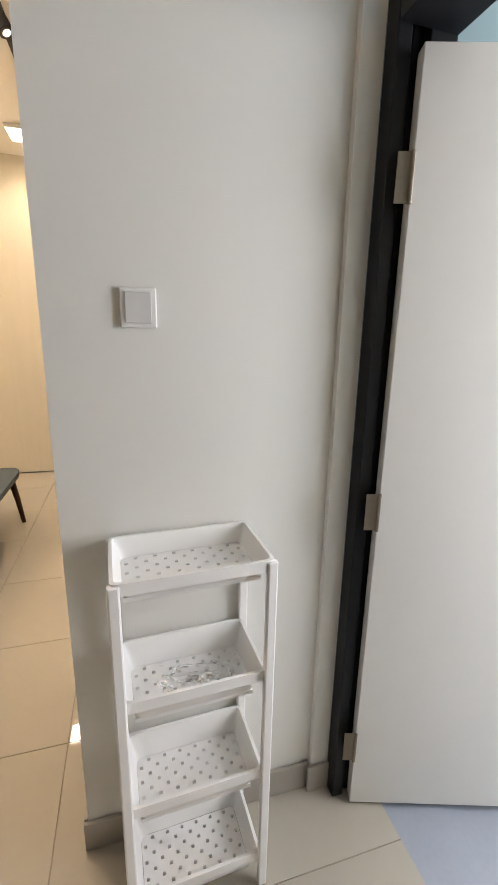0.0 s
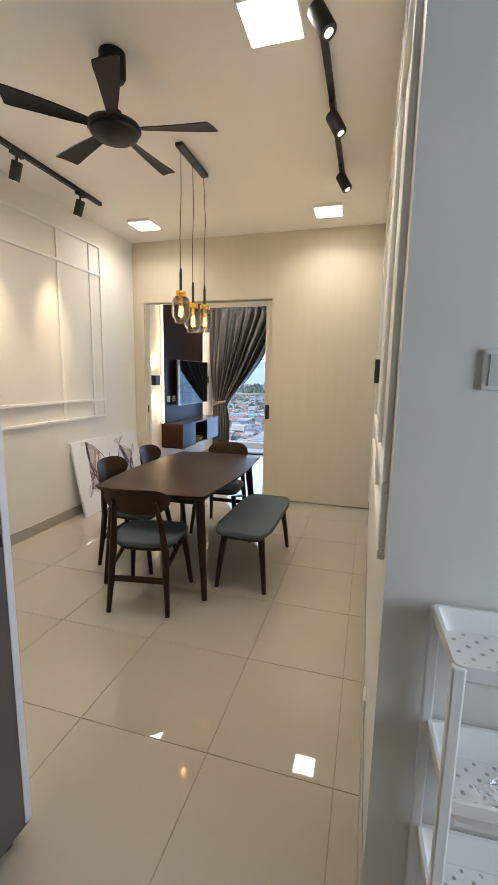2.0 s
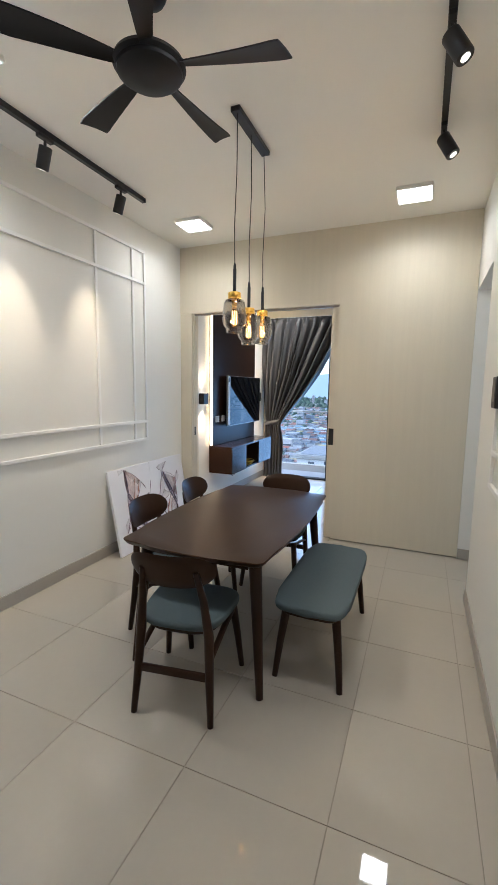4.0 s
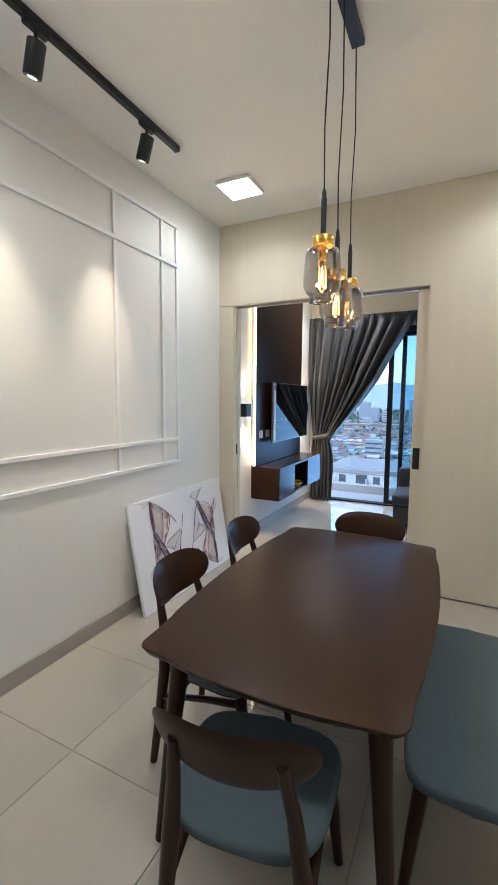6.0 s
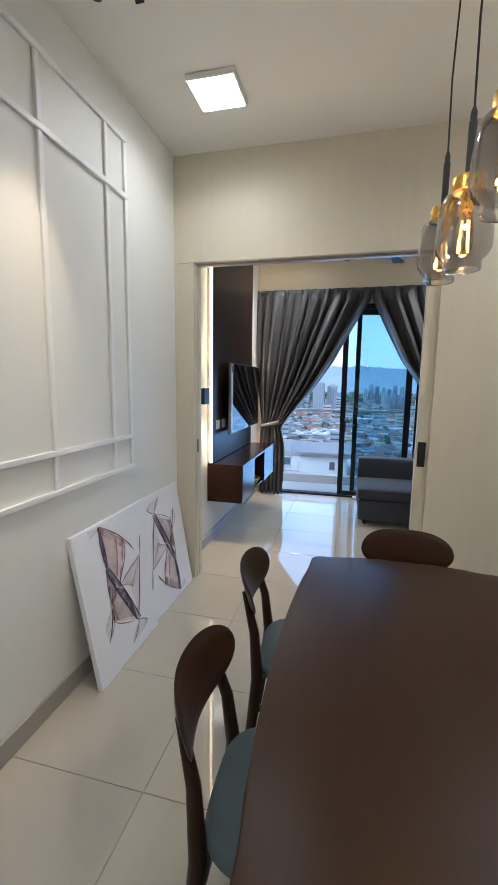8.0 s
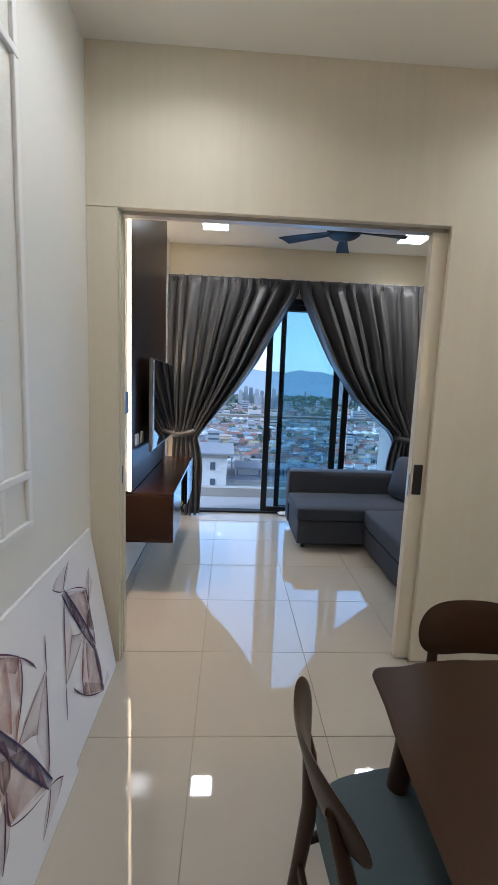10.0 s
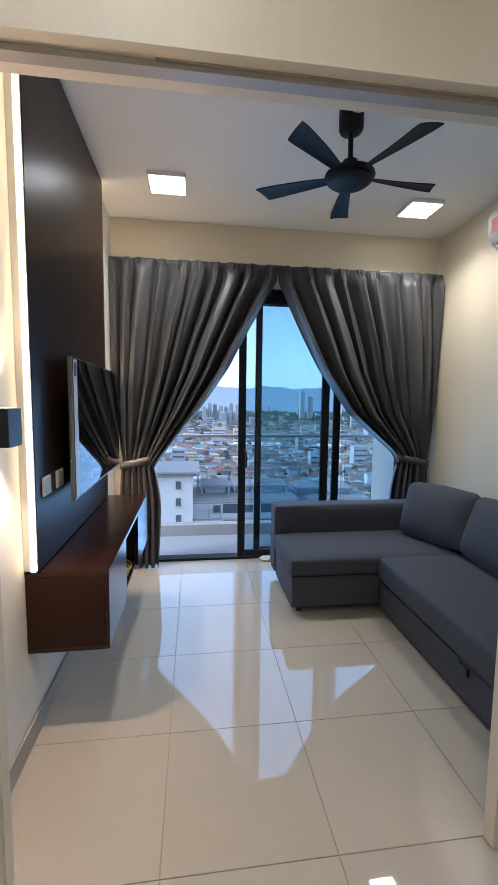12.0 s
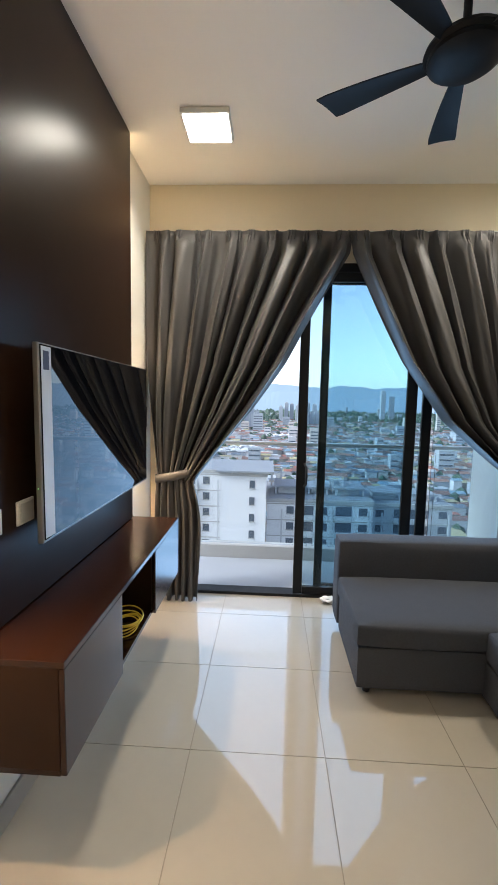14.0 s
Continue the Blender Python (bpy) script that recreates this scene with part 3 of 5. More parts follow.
def canvas(y0, y1, h, mirror, label, bottom, top):
    """A stretched canvas leaning on the west wall; its foot at x = bottom, its head at x = top."""
    w = y1 - y0
    lean = math.degrees(math.atan2(bottom - top, h))
    ob = thing("canvas_print", (bottom, (y0 + y1) / 2, 0.0), 0, label, "painting", "leaning canvases")
    ob.matrix_world = pose(bottom, (y0 + y1) / 2, 0.002, 0, -lean, 0)
    L = math.hypot(h, bottom - top)
    part("stretcher", box(-0.028, 0.0, -w / 2, w / 2, 0.0, L, 0.004), M_CANVAS, ob)
    bands = [
        ((0.36, 0.98), (0.69, 0.8), (0.49, 0.50), (0.36, 0.66), M_PEACH),
        ((0.36, 0.98), (0.58, 0.86), (0.49, 0.58), (0.35, 0.71), M_PEACH),
        ((0.38, 0.98), (0.81, 0.69), (0.73, 0.76), (0.56, 0.89), M_FAINT),
        ((0.36, 0.98), (0.69, 0.81), (0.63, 0.76), (0.35, 0.94), M_ROSE),
        ((0.89, 0.62), (0.68, 0.44), (0.5, 0.51), (0.58, 0.55), M_ROSE),
        ((0.9, 0.61), (0.81, 0.41), (0.68, 0.23), (0.66, 0.43), M_FAINT),
        ((0.34, 0.58), (0.56, 0.46), (0.65, 0.2), (0.31, 0.33), M_PEACH),
        ((0.37, 0.55), (0.55, 0.47), (0.61, 0.24), (0.35, 0.32), M_ROSE),
        ((0.32, 0.42), (0.32, 0.32), (0.2, 0.23), (0.18, 0.32), M_FAINT),
        ((0.68, 0.19), (0.81, 0.13), (0.73, 0.09), (0.51, 0.07), M_FAINT),
        ((0.350, 0.98), (0.362, 0.975), (0.378, 0.66), (0.348, 0.68), M_NAVY),
        ((0.330, 0.68), (0.395, 0.68), (0.715, 0.195), (0.655, 0.185), M_NAVY),
        ((0.34, 0.67), (0.42, 0.6), (0.40, 0.46), (0.33, 0.44), M_PLUM),
        ((0.35, 0.98), (0.35, 0.97), (0.22, 0.93), (0.2, 0.98), M_FAINT),
    ]
    lines = [
        ((0.36, 0.98), (0.59, 0.88), (0.69, 0.8)),
        ((0.69, 0.8), (0.68, 0.67), (0.5, 0.55)),
        ((0.69, 0.8), (0.76, 0.75), (0.81, 0.68)),
        ((0.9, 0.61), (0.64, 0.58), (0.36, 0.46)),
        ((0.89, 0.61), (0.8, 0.42), (0.69, 0.22)),
        ((0.97, 0.76), (0.93, 0.69), (0.9, 0.61)),
        ((0.35, 0.44), (0.31, 0.36), (0.32, 0.32)),
        ((0.32, 0.32), (0.43, 0.25), (0.64, 0.2)),
        ((0.67, 0.19), (0.75, 0.17), (0.82, 0.12)),
        ((0.67, 0.18), (0.62, 0.11), (0.51, 0.07)),
        ((0.32, 0.42), (0.28, 0.31), (0.2, 0.23)),
    ]

    def place(u, v, d):
        if mirror:
            u, v = 1 - u, 1.02 - v
        return Vector((d, -w / 2 + u * w, L * v))

    for k, (a, b, c, d, m) in enumerate(bands):
        bm = bmesh.new()
        n = 10
        rows = []
        for i in range(n + 1):
            s = i / n
            p = (a[0] + (d[0] - a[0]) * s + -0.02 * math.sin(math.pi * s), a[1] + (d[1] - a[1]) * s)
            q = (b[0] + (c[0] - b[0]) * s + 0.02 * math.sin(math.pi * s), b[1] + (c[1] - b[1]) * s)
            rows.append([bm.verts.new(place(p[0] + (q[0] - p[0]) * j / 8, p[1] + (q[1] - p[1]) * j / 8, 0.0006 + 0.0002 * k)) for j in range(9)])
        across = bm.loops.layers.uv.new("across")
        for r0, r1 in zip(rows, rows[1:]):
            for j in range(8):
                f = bm.faces.new((r0[j], r0[j + 1], r1[j + 1], r1[j]))
                for loop, u in zip(f.loops, (j, j + 1, j + 1, j)):
                    loop[across].uv = (u / 8, 0.5)
        part("painted_veil", bm, m, ob, "translucent painted veil")
    for k, (a, b, c) in enumerate(lines):
        bm = bmesh.new()
        n = 16
        prev = None
        for i in range(n + 1):
            s = i / n
            u = (1 - s) ** 2 * a[0] + 2 * s * (1 - s) * b[0] + s * s * c[0]
            v = (1 - s) ** 2 * a[1] + 2 * s * (1 - s) * b[1] + s * s * c[1]
            wd = 0.003 + 0.005 * math.sin(math.pi * s)
            pr = (bm.verts.new(place(u - wd, v, 0.0038)), bm.verts.new(place(u + wd, v, 0.0038)))
            if prev:
                bm.faces.new((prev[0], prev[1], pr[1], pr[0]))
            prev = pr
        part("painted_line", bm, M_INK, ob, "dark painted line")
    return ob


def veil(name, color, alpha):
    m = bpy.data.materials.new(name)
    m.use_nodes = True
    nt = m.node_tree
    b = nt.nodes["Principled BSDF"]
    b.inputs["Base Color"].default_value = (*color, 1)
    b.inputs["Roughness"].default_value = 0.75
    tc = nt.nodes.new("ShaderNodeTexCoord")
    no = nt.nodes.new("ShaderNodeTexNoise")
    no.inputs["Scale"].default_value = 7
    no.inputs["Distortion"].default_value = 1.5
    mr = nt.nodes.new("ShaderNodeMapRange")
    mr.inputs["From Min"].default_value, mr.inputs["From Max"].default_value = 0.25, 0.75
    mr.inputs["To Min"].default_value, mr.inputs["To Max"].default_value = alpha * 0.5, min(1, alpha * 1.5)
    nt.links.new(tc.outputs["Object"], no.inputs["Vector"])
    nt.links.new(no.outputs["Fac"], mr.inputs["Value"])
    uv = nt.nodes.new("ShaderNodeSeparateXYZ")
    nt.links.new(tc.outputs["UV"], uv.inputs["Vector"])
    edge = nt.nodes.new("ShaderNodeMath")
    edge.operation = "MULTIPLY_ADD"
    edge.inputs[1].default_value, edge.inputs[2].default_value = 2.0, -1.0
    nt.links.new(uv.outputs["X"], edge.inputs[0])
    power = nt.nodes.new("ShaderNodeMath")
    power.operation = "POWER"
    power.inputs[1].default_value = 4.0
    nt.links.new(edge.outputs["Value"], power.inputs[0])
    dense = nt.nodes.new("ShaderNodeMath")
    dense.operation = "MULTIPLY_ADD"
    dense.inputs[1].default_value, dense.inputs[2].default_value = 1.3, 0.6
    nt.links.new(power.outputs["Value"], dense.inputs[0])
    total = nt.nodes.new("ShaderNodeMath")
    total.operation = "MULTIPLY"
    total.use_clamp = True
    nt.links.new(mr.outputs["Result"], total.inputs[0]), nt.links.new(dense.outputs["Value"], total.inputs[1])
    nt.links.new(total.outputs["Value"], b.inputs["Alpha"])
    return m


M_ROSE = veil("rose_wash", (0.40, 0.20, 0.165), 0.30)
M_PEACH = veil("peach_wash", (0.56, 0.31, 0.23), 0.30)
M_NAVY = veil("navy_wash", (0.025, 0.02, 0.09), 0.85)
M_PLUM = veil("plum_wash", (0.12, 0.05, 0.07), 0.55)
M_FAINT = veil("faint_rose_wash", (0.50, 0.27, 0.25), 0.22)
M_INK = veil("plum_ink", (0.08, 0.03, 0.07), 0.8)
canvas(3.605, 4.225, 0.79, False, "white canvas with smoky plum and navy abstract, leaning on the wall", -2.995, -3.145)
canvas(4.232, 4.86, 0.79, True, "white canvas with smoky navy abstract, leaning beside the opening", -3.015, -3.150)


# ---- ceiling things ----
def downlight(x, y):
    d = thing("ceiling_downlight", (x, y, CEIL), 0, "square surface-mounted white LED ceiling light, lit", "ceiling light", "square ceiling lights")
    part("frame", box(-0.135, 0.135, -0.135, 0.135, -0.030, 0.0, 0.006), M_PLASTIC, d)
    part("diffuser", box(-0.122, 0.122, -0.122, 0.122, -0.0335, -0.0305), M_LED, d, "glowing white diffuser")
    return d


dl = downlight(*LAMPS[0])
for lx, ly in LAMPS[1:]:
    copy_thing(dl, pose(lx, ly, CEIL))


def track(x, y0, y1, side, spots):
    t = thing("lighting_track", (x, (y0 + y1) / 2, CEIL), 0, "black ceiling lighting track", "track light")
    h = (y1 - y0) / 2
    part("rail", box(-0.017, 0.017, -h, h, -0.034, 0.0, 0.002), M_BLACK, t)
    part("end_cap", box(-0.019, 0.019, h, h + 0.008, -0.036, -0.001, 0.002), M_BLACK, t)
    for y in spots:
        s = thing("track_spotlight", (x, y, CEIL - 0.034), 0, "black cylindrical track spotlight, lit", "spotlight", "track spotlights")
        part("adapter", box(-0.016, 0.016, -0.055, 0.055, -0.022, -0.0005, 0.003), M_BLACK, s)
        part("stem", tube([(0, 0, -0.022), (side * 0.004, 0, -0.065)], 0.009, 10), M_BLACK, s)
        ax = (Vector((-0.37, 0.06, -0.9)) if side < 0 else Vector((0.46, -0.14, -0.85))).normalized()
        top = Vector((side * -0.004, 0.0, -0.058))
        end = top + ax * 0.13
        ring = tube([top, top + ax * 0.004, end - ax * 0.004, end], [0.034, 0.038, 0.038, 0.036], 24)
        part("head", ring, M_BLACK, s, smooth=True)
        part("lens", tube([end + ax * 0.0005, end + ax * 0.002], 0.020, 20), M_SPOTFACE, s, "glowing spot lens")


track(-2.77, 1.25, 3.71, -1, (2.03, 2.73, 3.43))
track(-0.51, 1.30, 3.67, 1, (2.00, 2.74, 3.50))


def ceiling_fan(x, y, turn):
    f = thing("ceiling_fan", (x, y, CEIL), turn, "black five-blade ceiling fan", "ceiling fan", "ceiling fans")
    part("canopy", lathe([(0.052, 0.0), (0.066, -0.004), (0.066, -0.105), (0.058, -0.12), (0.030, -0.132)], 32), M_FAN, f, smooth=True)
    part("rod", tube([(0, 0, -0.13), (0, 0, -0.30)], 0.014, 14), M_FAN, f)
    part("collar", lathe([(0.022, -0.262), (0.040, -0.268), (0.044, -0.312), (0.05, -0.325)], 24), M_FAN, f, smooth=True)
    part("motor", lathe([(0.05, -0.317), (0.105, -0.322), (0.132, -0.336), (0.137, -0.350), (0.126, -0.360)], 40), M_FAN, f, smooth=True)
    part("motor_cap", lathe([(0.124, -0.361), (0.122, -0.374), (0.100, -0.390), (0.03, -0.395)], 40), M_FAN, f, smooth=True)
    for k in range(5):
        bm = bmesh.new()
        rows = []
        n = 12
        for i in range(n + 1):
            s = i / n
            r = 0.115 + 0.40 * s
            half = 0.020 + 0.040 * s ** 0.8
            if s > 0.95:
                half *= 0.93
            tw = radians(16 - 8 * s)
            skew = 0.008 * math.sin(s * 2.2)
            row = []
            for j in range(5):
                w = (-1 + j / 2) * half
                zc = -0.350 + 0.004 * (1 - (j - 2) ** 2 / 4)
                row.append((r + 0.35 * w * s ** 4, skew + w * math.cos(tw), zc + w * math.sin(tw)))
            rows.append(row)
        topv = [[bm.verts.new(Vector(p) + Vector((0, 0, 0.003))) for p in r] for r in rows]
        botv = [[bm.verts.new(Vector(p) - Vector((0, 0, 0.003))) for p in r] for r in rows]
        for i in range(n):
            for j in range(4):
                bm.faces.new((topv[i][j], topv[i + 1][j], topv[i + 1][j + 1], topv[i][j + 1]))
                bm.faces.new((botv[i][j], botv[i][j + 1], botv[i + 1][j + 1], botv[i + 1][j]))
            for j in (0, 4):
                bm.faces.new((topv[i][j], botv[i][j], botv[i + 1][j], topv[i + 1][j]))
        for i in (0, n):
            for j in range(4):
                bm.faces.new((topv[i][j], topv[i][j + 1], botv[i][j + 1], botv[i][j]))
        bmesh.ops.rotate(bm, verts=bm.verts[:], cent=(0, 0, 0), matrix=Matrix.Rotation(2 * math.pi * k / 5, 3, "Z"))
        part("blade", bm, M_FAN, f, smooth=True)
    return f


ceiling_fan(-1.56, 2.12, 11)
fan = ceiling_fan(-1.59, 6.09, 4)
part("badge", box(-0.02, 0.02, -0.0672, -0.0662, -0.062, -0.048), M_PLASTIC, fan, "small pale badge")


def pendant():
    p = thing("pendant_light", (-1.585, 3.19, CEIL), 0, "triple pendant light with smoked glass jars over the table", "pendant light")
    part("canopy", box(-0.028, 0.028, -0.245, 0.245, -0.028, 0.0, 0.003), M_BLACK, p)
    for dx, dy, zb in ((0.015, -0.262, 1.892), (-0.002, -0.005, 1.850), (-0.012, 0.262, 1.880)):
        z0 = zb - CEIL
        top = z0 + 0.190
        sway = 0.006
        part("cord", tube([(dx * 0.3, dy * 0.84, -0.028), (dx + sway, dy + 0.004, -0.35), (dx - sway * 0.6, dy, top + 0.40), (dx, dy, top + 0.195)], 0.0028, 8), M_CORD, p, smooth=True)
        part("strain_relief", lathe([(0.004, top + 0.198), (0.008, top + 0.185), (0.008, top + 0.165)], 14, dx, dy), M_BLACK, p)
        part("stem", tube([(dx, dy, top + 0.165), (dx, dy, top + 0.032)], 0.010, 16), M_BLACK, p, smooth=True)
        part("cap", lathe([(0.012, top + 0.036), (0.036, top + 0.035), (0.038, top + 0.031), (0.038, top + 0.001), (0.030, top - 0.001)], 28, dx, dy), M_BRASS, p, "brass cap", True)
        prof = [(0.034, top), (0.054, top - 0.010), (0.062, top - 0.026), (0.064, top - 0.055), (0.068, top - 0.090), (0.069, top - 0.125), (0.066, top - 0.142), (0.056, top - 0.158), (0.047, top - 0.166), (0.045, top - 0.172), (0.047, top - 0.182), (0.045, top - 0.190)]
        inner = [(r - 0.0022, z) for r, z in prof[:-1]] + [(0.042, top - 0.188)]
        jar = part("jar", lathe(prof + inner[::-1], 40, dx, dy, closed=True), M_SMOKE, p, "smoked glass jar shade", True)
        jar.visible_shadow = False
        part("socket", lathe([(0.013, top), (0.016, top - 0.01), (0.015, top - 0.045), (0.012, top - 0.048)], 18, dx, dy), M_BRASS, p, "brass lamp socket")
        bulb = part("bulb", lathe([(0.012, top - 0.049), (0.016, top - 0.062), (0.021, top - 0.080), (0.021, top - 0.135), (0.014, top - 0.152), (0.003, top - 0.158)], 22, dx, dy), M_AMBER, p, "amber filament bulb", True)
        bulb.visible_shadow = False
        for k in range(4):
            a = k * math.pi / 2 + 0.4
            part("filament", tube([(dx + 0.007 * math.cos(a), dy + 0.007 * math.sin(a), top - 0.070), (dx + 0.010 * math.cos(a + 0.3), dy + 0.010 * math.sin(a + 0.3), top - 0.140)], 0.0016, 6), M_FIL, bulb, "glowing filament")


pendant()


# ---- entry things ----
def shelf_cart():
    c = thing("storage_cart", (0.150, 0.903, 0.0), 2.5, "narrow white plastic four-tier shelf with perforated trays", "shelf")
    hw, hd = 0.169, 0.101
    tiers = ((0.952, 1.0, 1.0), (0.635, 0.705, 0.94), (0.335, 0.405, 0.94), (0.045, 0.115, 0.94))
    for z0, z1, k in tiers:
        bx, by = hw * k, hd * k
        tray = bmesh.new()
        # perforated base, built as a sheet of cells around square holes
        nx, ny = 13, 8
        ix, iy = bx - 0.018, by - 0.016
        xs, ys = [], []
        for i in range(nx):
            c0 = -ix + 2 * ix * (i + 0.5) / nx
            xs += [c0 - 0.0042, c0 + 0.0042]
        for j in range(ny):
            c0 = -iy + 2 * iy * (j + 0.5) / ny
            ys += [c0 - 0.0042, c0 + 0.0042]
        xs = [-ix] + xs + [ix]
        ys = [-iy] + ys + [iy]
        grid = [[tray.verts.new((x, y, z0)) for y in ys] for x in xs]
        for i in range(len(xs) - 1):
            for j in range(len(ys) - 1):
                if i % 2 == 1 and j % 2 == 1 and (i // 2 + j // 2) % 2 == 0:
                    continue
                tray.faces.new((grid[i][j], grid[i + 1][j], grid[i + 1][j + 1], grid[i][j + 1]))
        tray.normal_update()
        bmesh.ops.solidify(tray, geom=tray.faces[:], thickness=0.010)
        # sloped walls with a folded rim
        lo = superellipse(ix + 0.001, iy + 0.001, 14, 40)
        hi = superellipse(bx, by, 26, 40)
        ho = superellipse(bx + 0.008, by + 0.008, 22, 40)
        base, top, out, lip = ([tray.verts.new((x, y, z)) for x, y in o] for o, z in ((lo, z0), (hi, z1), (ho, z1), (ho, z1 - 0.028)))
        for ra, rb in ((base, top), (top, out), (out, lip)):
            for q in range(40):
                tray.faces.new((ra[q], ra[(q + 1) % 40], rb[(q + 1) % 40], rb[q]))
        part("tray", tray, M_CARTW, c, "white tray with round holes")
    for sx in (-1, 1):
        for sy in (-1, 1):
            px, py = sx * (hw + 0.001), sy * (hd + 0.003)
            part("post", box(px - 0.0125, px + 0.0125, py - 0.009, py + 0.009, 0.0, 0.996, 0.004), M_CARTW, c)
    return c


shelf_cart()


def plastic_bag():
    bm = bmesh.new()
    bmesh.ops.create_icosphere(bm, subdivisions=3, radius=1.0)
    for v in bm.verts:
        n = noise.noise(v.co * 2.3) + 0.5 * noise.noise(v.co * 5.1)
        v.co = Vector((v.co.x * 0.085 * (1 + 0.35 * n), v.co.y * 0.05 * (1 + 0.35 * n), max(-0.2, v.co.z * (1 + 0.8 * n)) * 0.022))
    low = min(v.co.z for v in bm.verts)
    for v in bm.verts:
        v.co += Vector((0.165, 0.885, 0.6355 - low + 0.003))
    b = solo("plastic_bag", bm, M_BAG, "small crumpled clear plastic bag with screws on the tray", "bag")
    b.visible_shadow = False
    for k, (x, y, a) in enumerate(((0.13, 0.86, 30), (0.17, 0.872, 80), (0.20, 0.89, 140), (0.155, 0.90, 10))):
        d = Vector((math.cos(radians(a)), math.sin(radians(a)), 0)) * 0.014
        s = Vector((x, y, 0.6425))
        solo("screw", tube([s - d, s + d * 0.7, s + d * 0.72, s + d], [0.002, 0.002, 0.0042, 0.0042], 8), M_STEEL, "small steel screw lying on the tray", "screw", "loose screws")


plastic_bag()


def wall_switch(name, m, label, gangs=1, w=0.086, mat=None):
    s = thing(name, (0, 0, 0), 0, label, "switch")
    s.matrix_world = m
    part("plate", box(-w / 2, w / 2, -0.009, 0.0, -0.043, 0.043, 0.003), mat or M_PLASTIC, s)
    r = w / 2 - 0.011
    for g in range(gangs):
        x0 = -r + 2 * r * g / gangs
        part("rocker", box(x0 + 0.0008, x0 + 2 * r / gangs - 0.0008, -0.0125, -0.0092, -0.033, 0.033, 0.001), M_PLATE, s, "pale grey rocker")
    return s


wall_switch("light_switch", pose(0.064, 1.0245, 1.538), "square white light switch on the wall", 1, 0.080)
wall_switch("low_socket", pose(-0.1405, 1.66, 0.165, 0, 0, -90), "small white socket low on the wall")
ic = thing("intercom", (-0.1405, 3.26, 1.565), 0, "slim black wall controller on the white wall", "intercom")
part("case", box(-0.035, 0.0, -0.062, 0.062, -0.085, 0.085, 0.006), M_BLACK, ic)
part("face", box(-0.0365, -0.0352, -0.048, 0.048, -0.05, 0.07, 0.0), M_SCREEN, ic, "glossy dark face")


def fridge():
    f = thing("fridge", (-1.50, 0.615, 0.0), 0, "tall dark grey two-door fridge on small black feet", "fridge")
    part("body", box(-0.33, 0.245, -0.33, 0.33, 0.035, 1.72, 0.006), M_FEDGE, f)
    part("lower_door", box(0.25, 0.302, -0.332, 0.332, 0.045, 1.03, 0.010, 3), M_FRIDGE, f)
    part("upper_door", box(0.25, 0.302, -0.332, 0.332, 1.044, 1.72, 0.010, 3), M_FRIDGE, f)
    part("edge_strip", box(0.2985, 0.3045, 0.308, 0.3335, 0.06, 1.71, 0.002), M_FEDGE, f, "pale grey door edge")
    part("grip", box(0.295, 0.3035, -0.30, 0.306, 1.015, 1.052, 0.003), M_BLACK, f, "black recessed grip")
    for sy in (-1, 1):
        part("foot", lathe([(0.024, 0.0), (0.024, 0.016), (0.014, 0.018), (0.014, 0.04)], 20, 0.25, sy * 0.27), M_BLACK, f)


fridge()


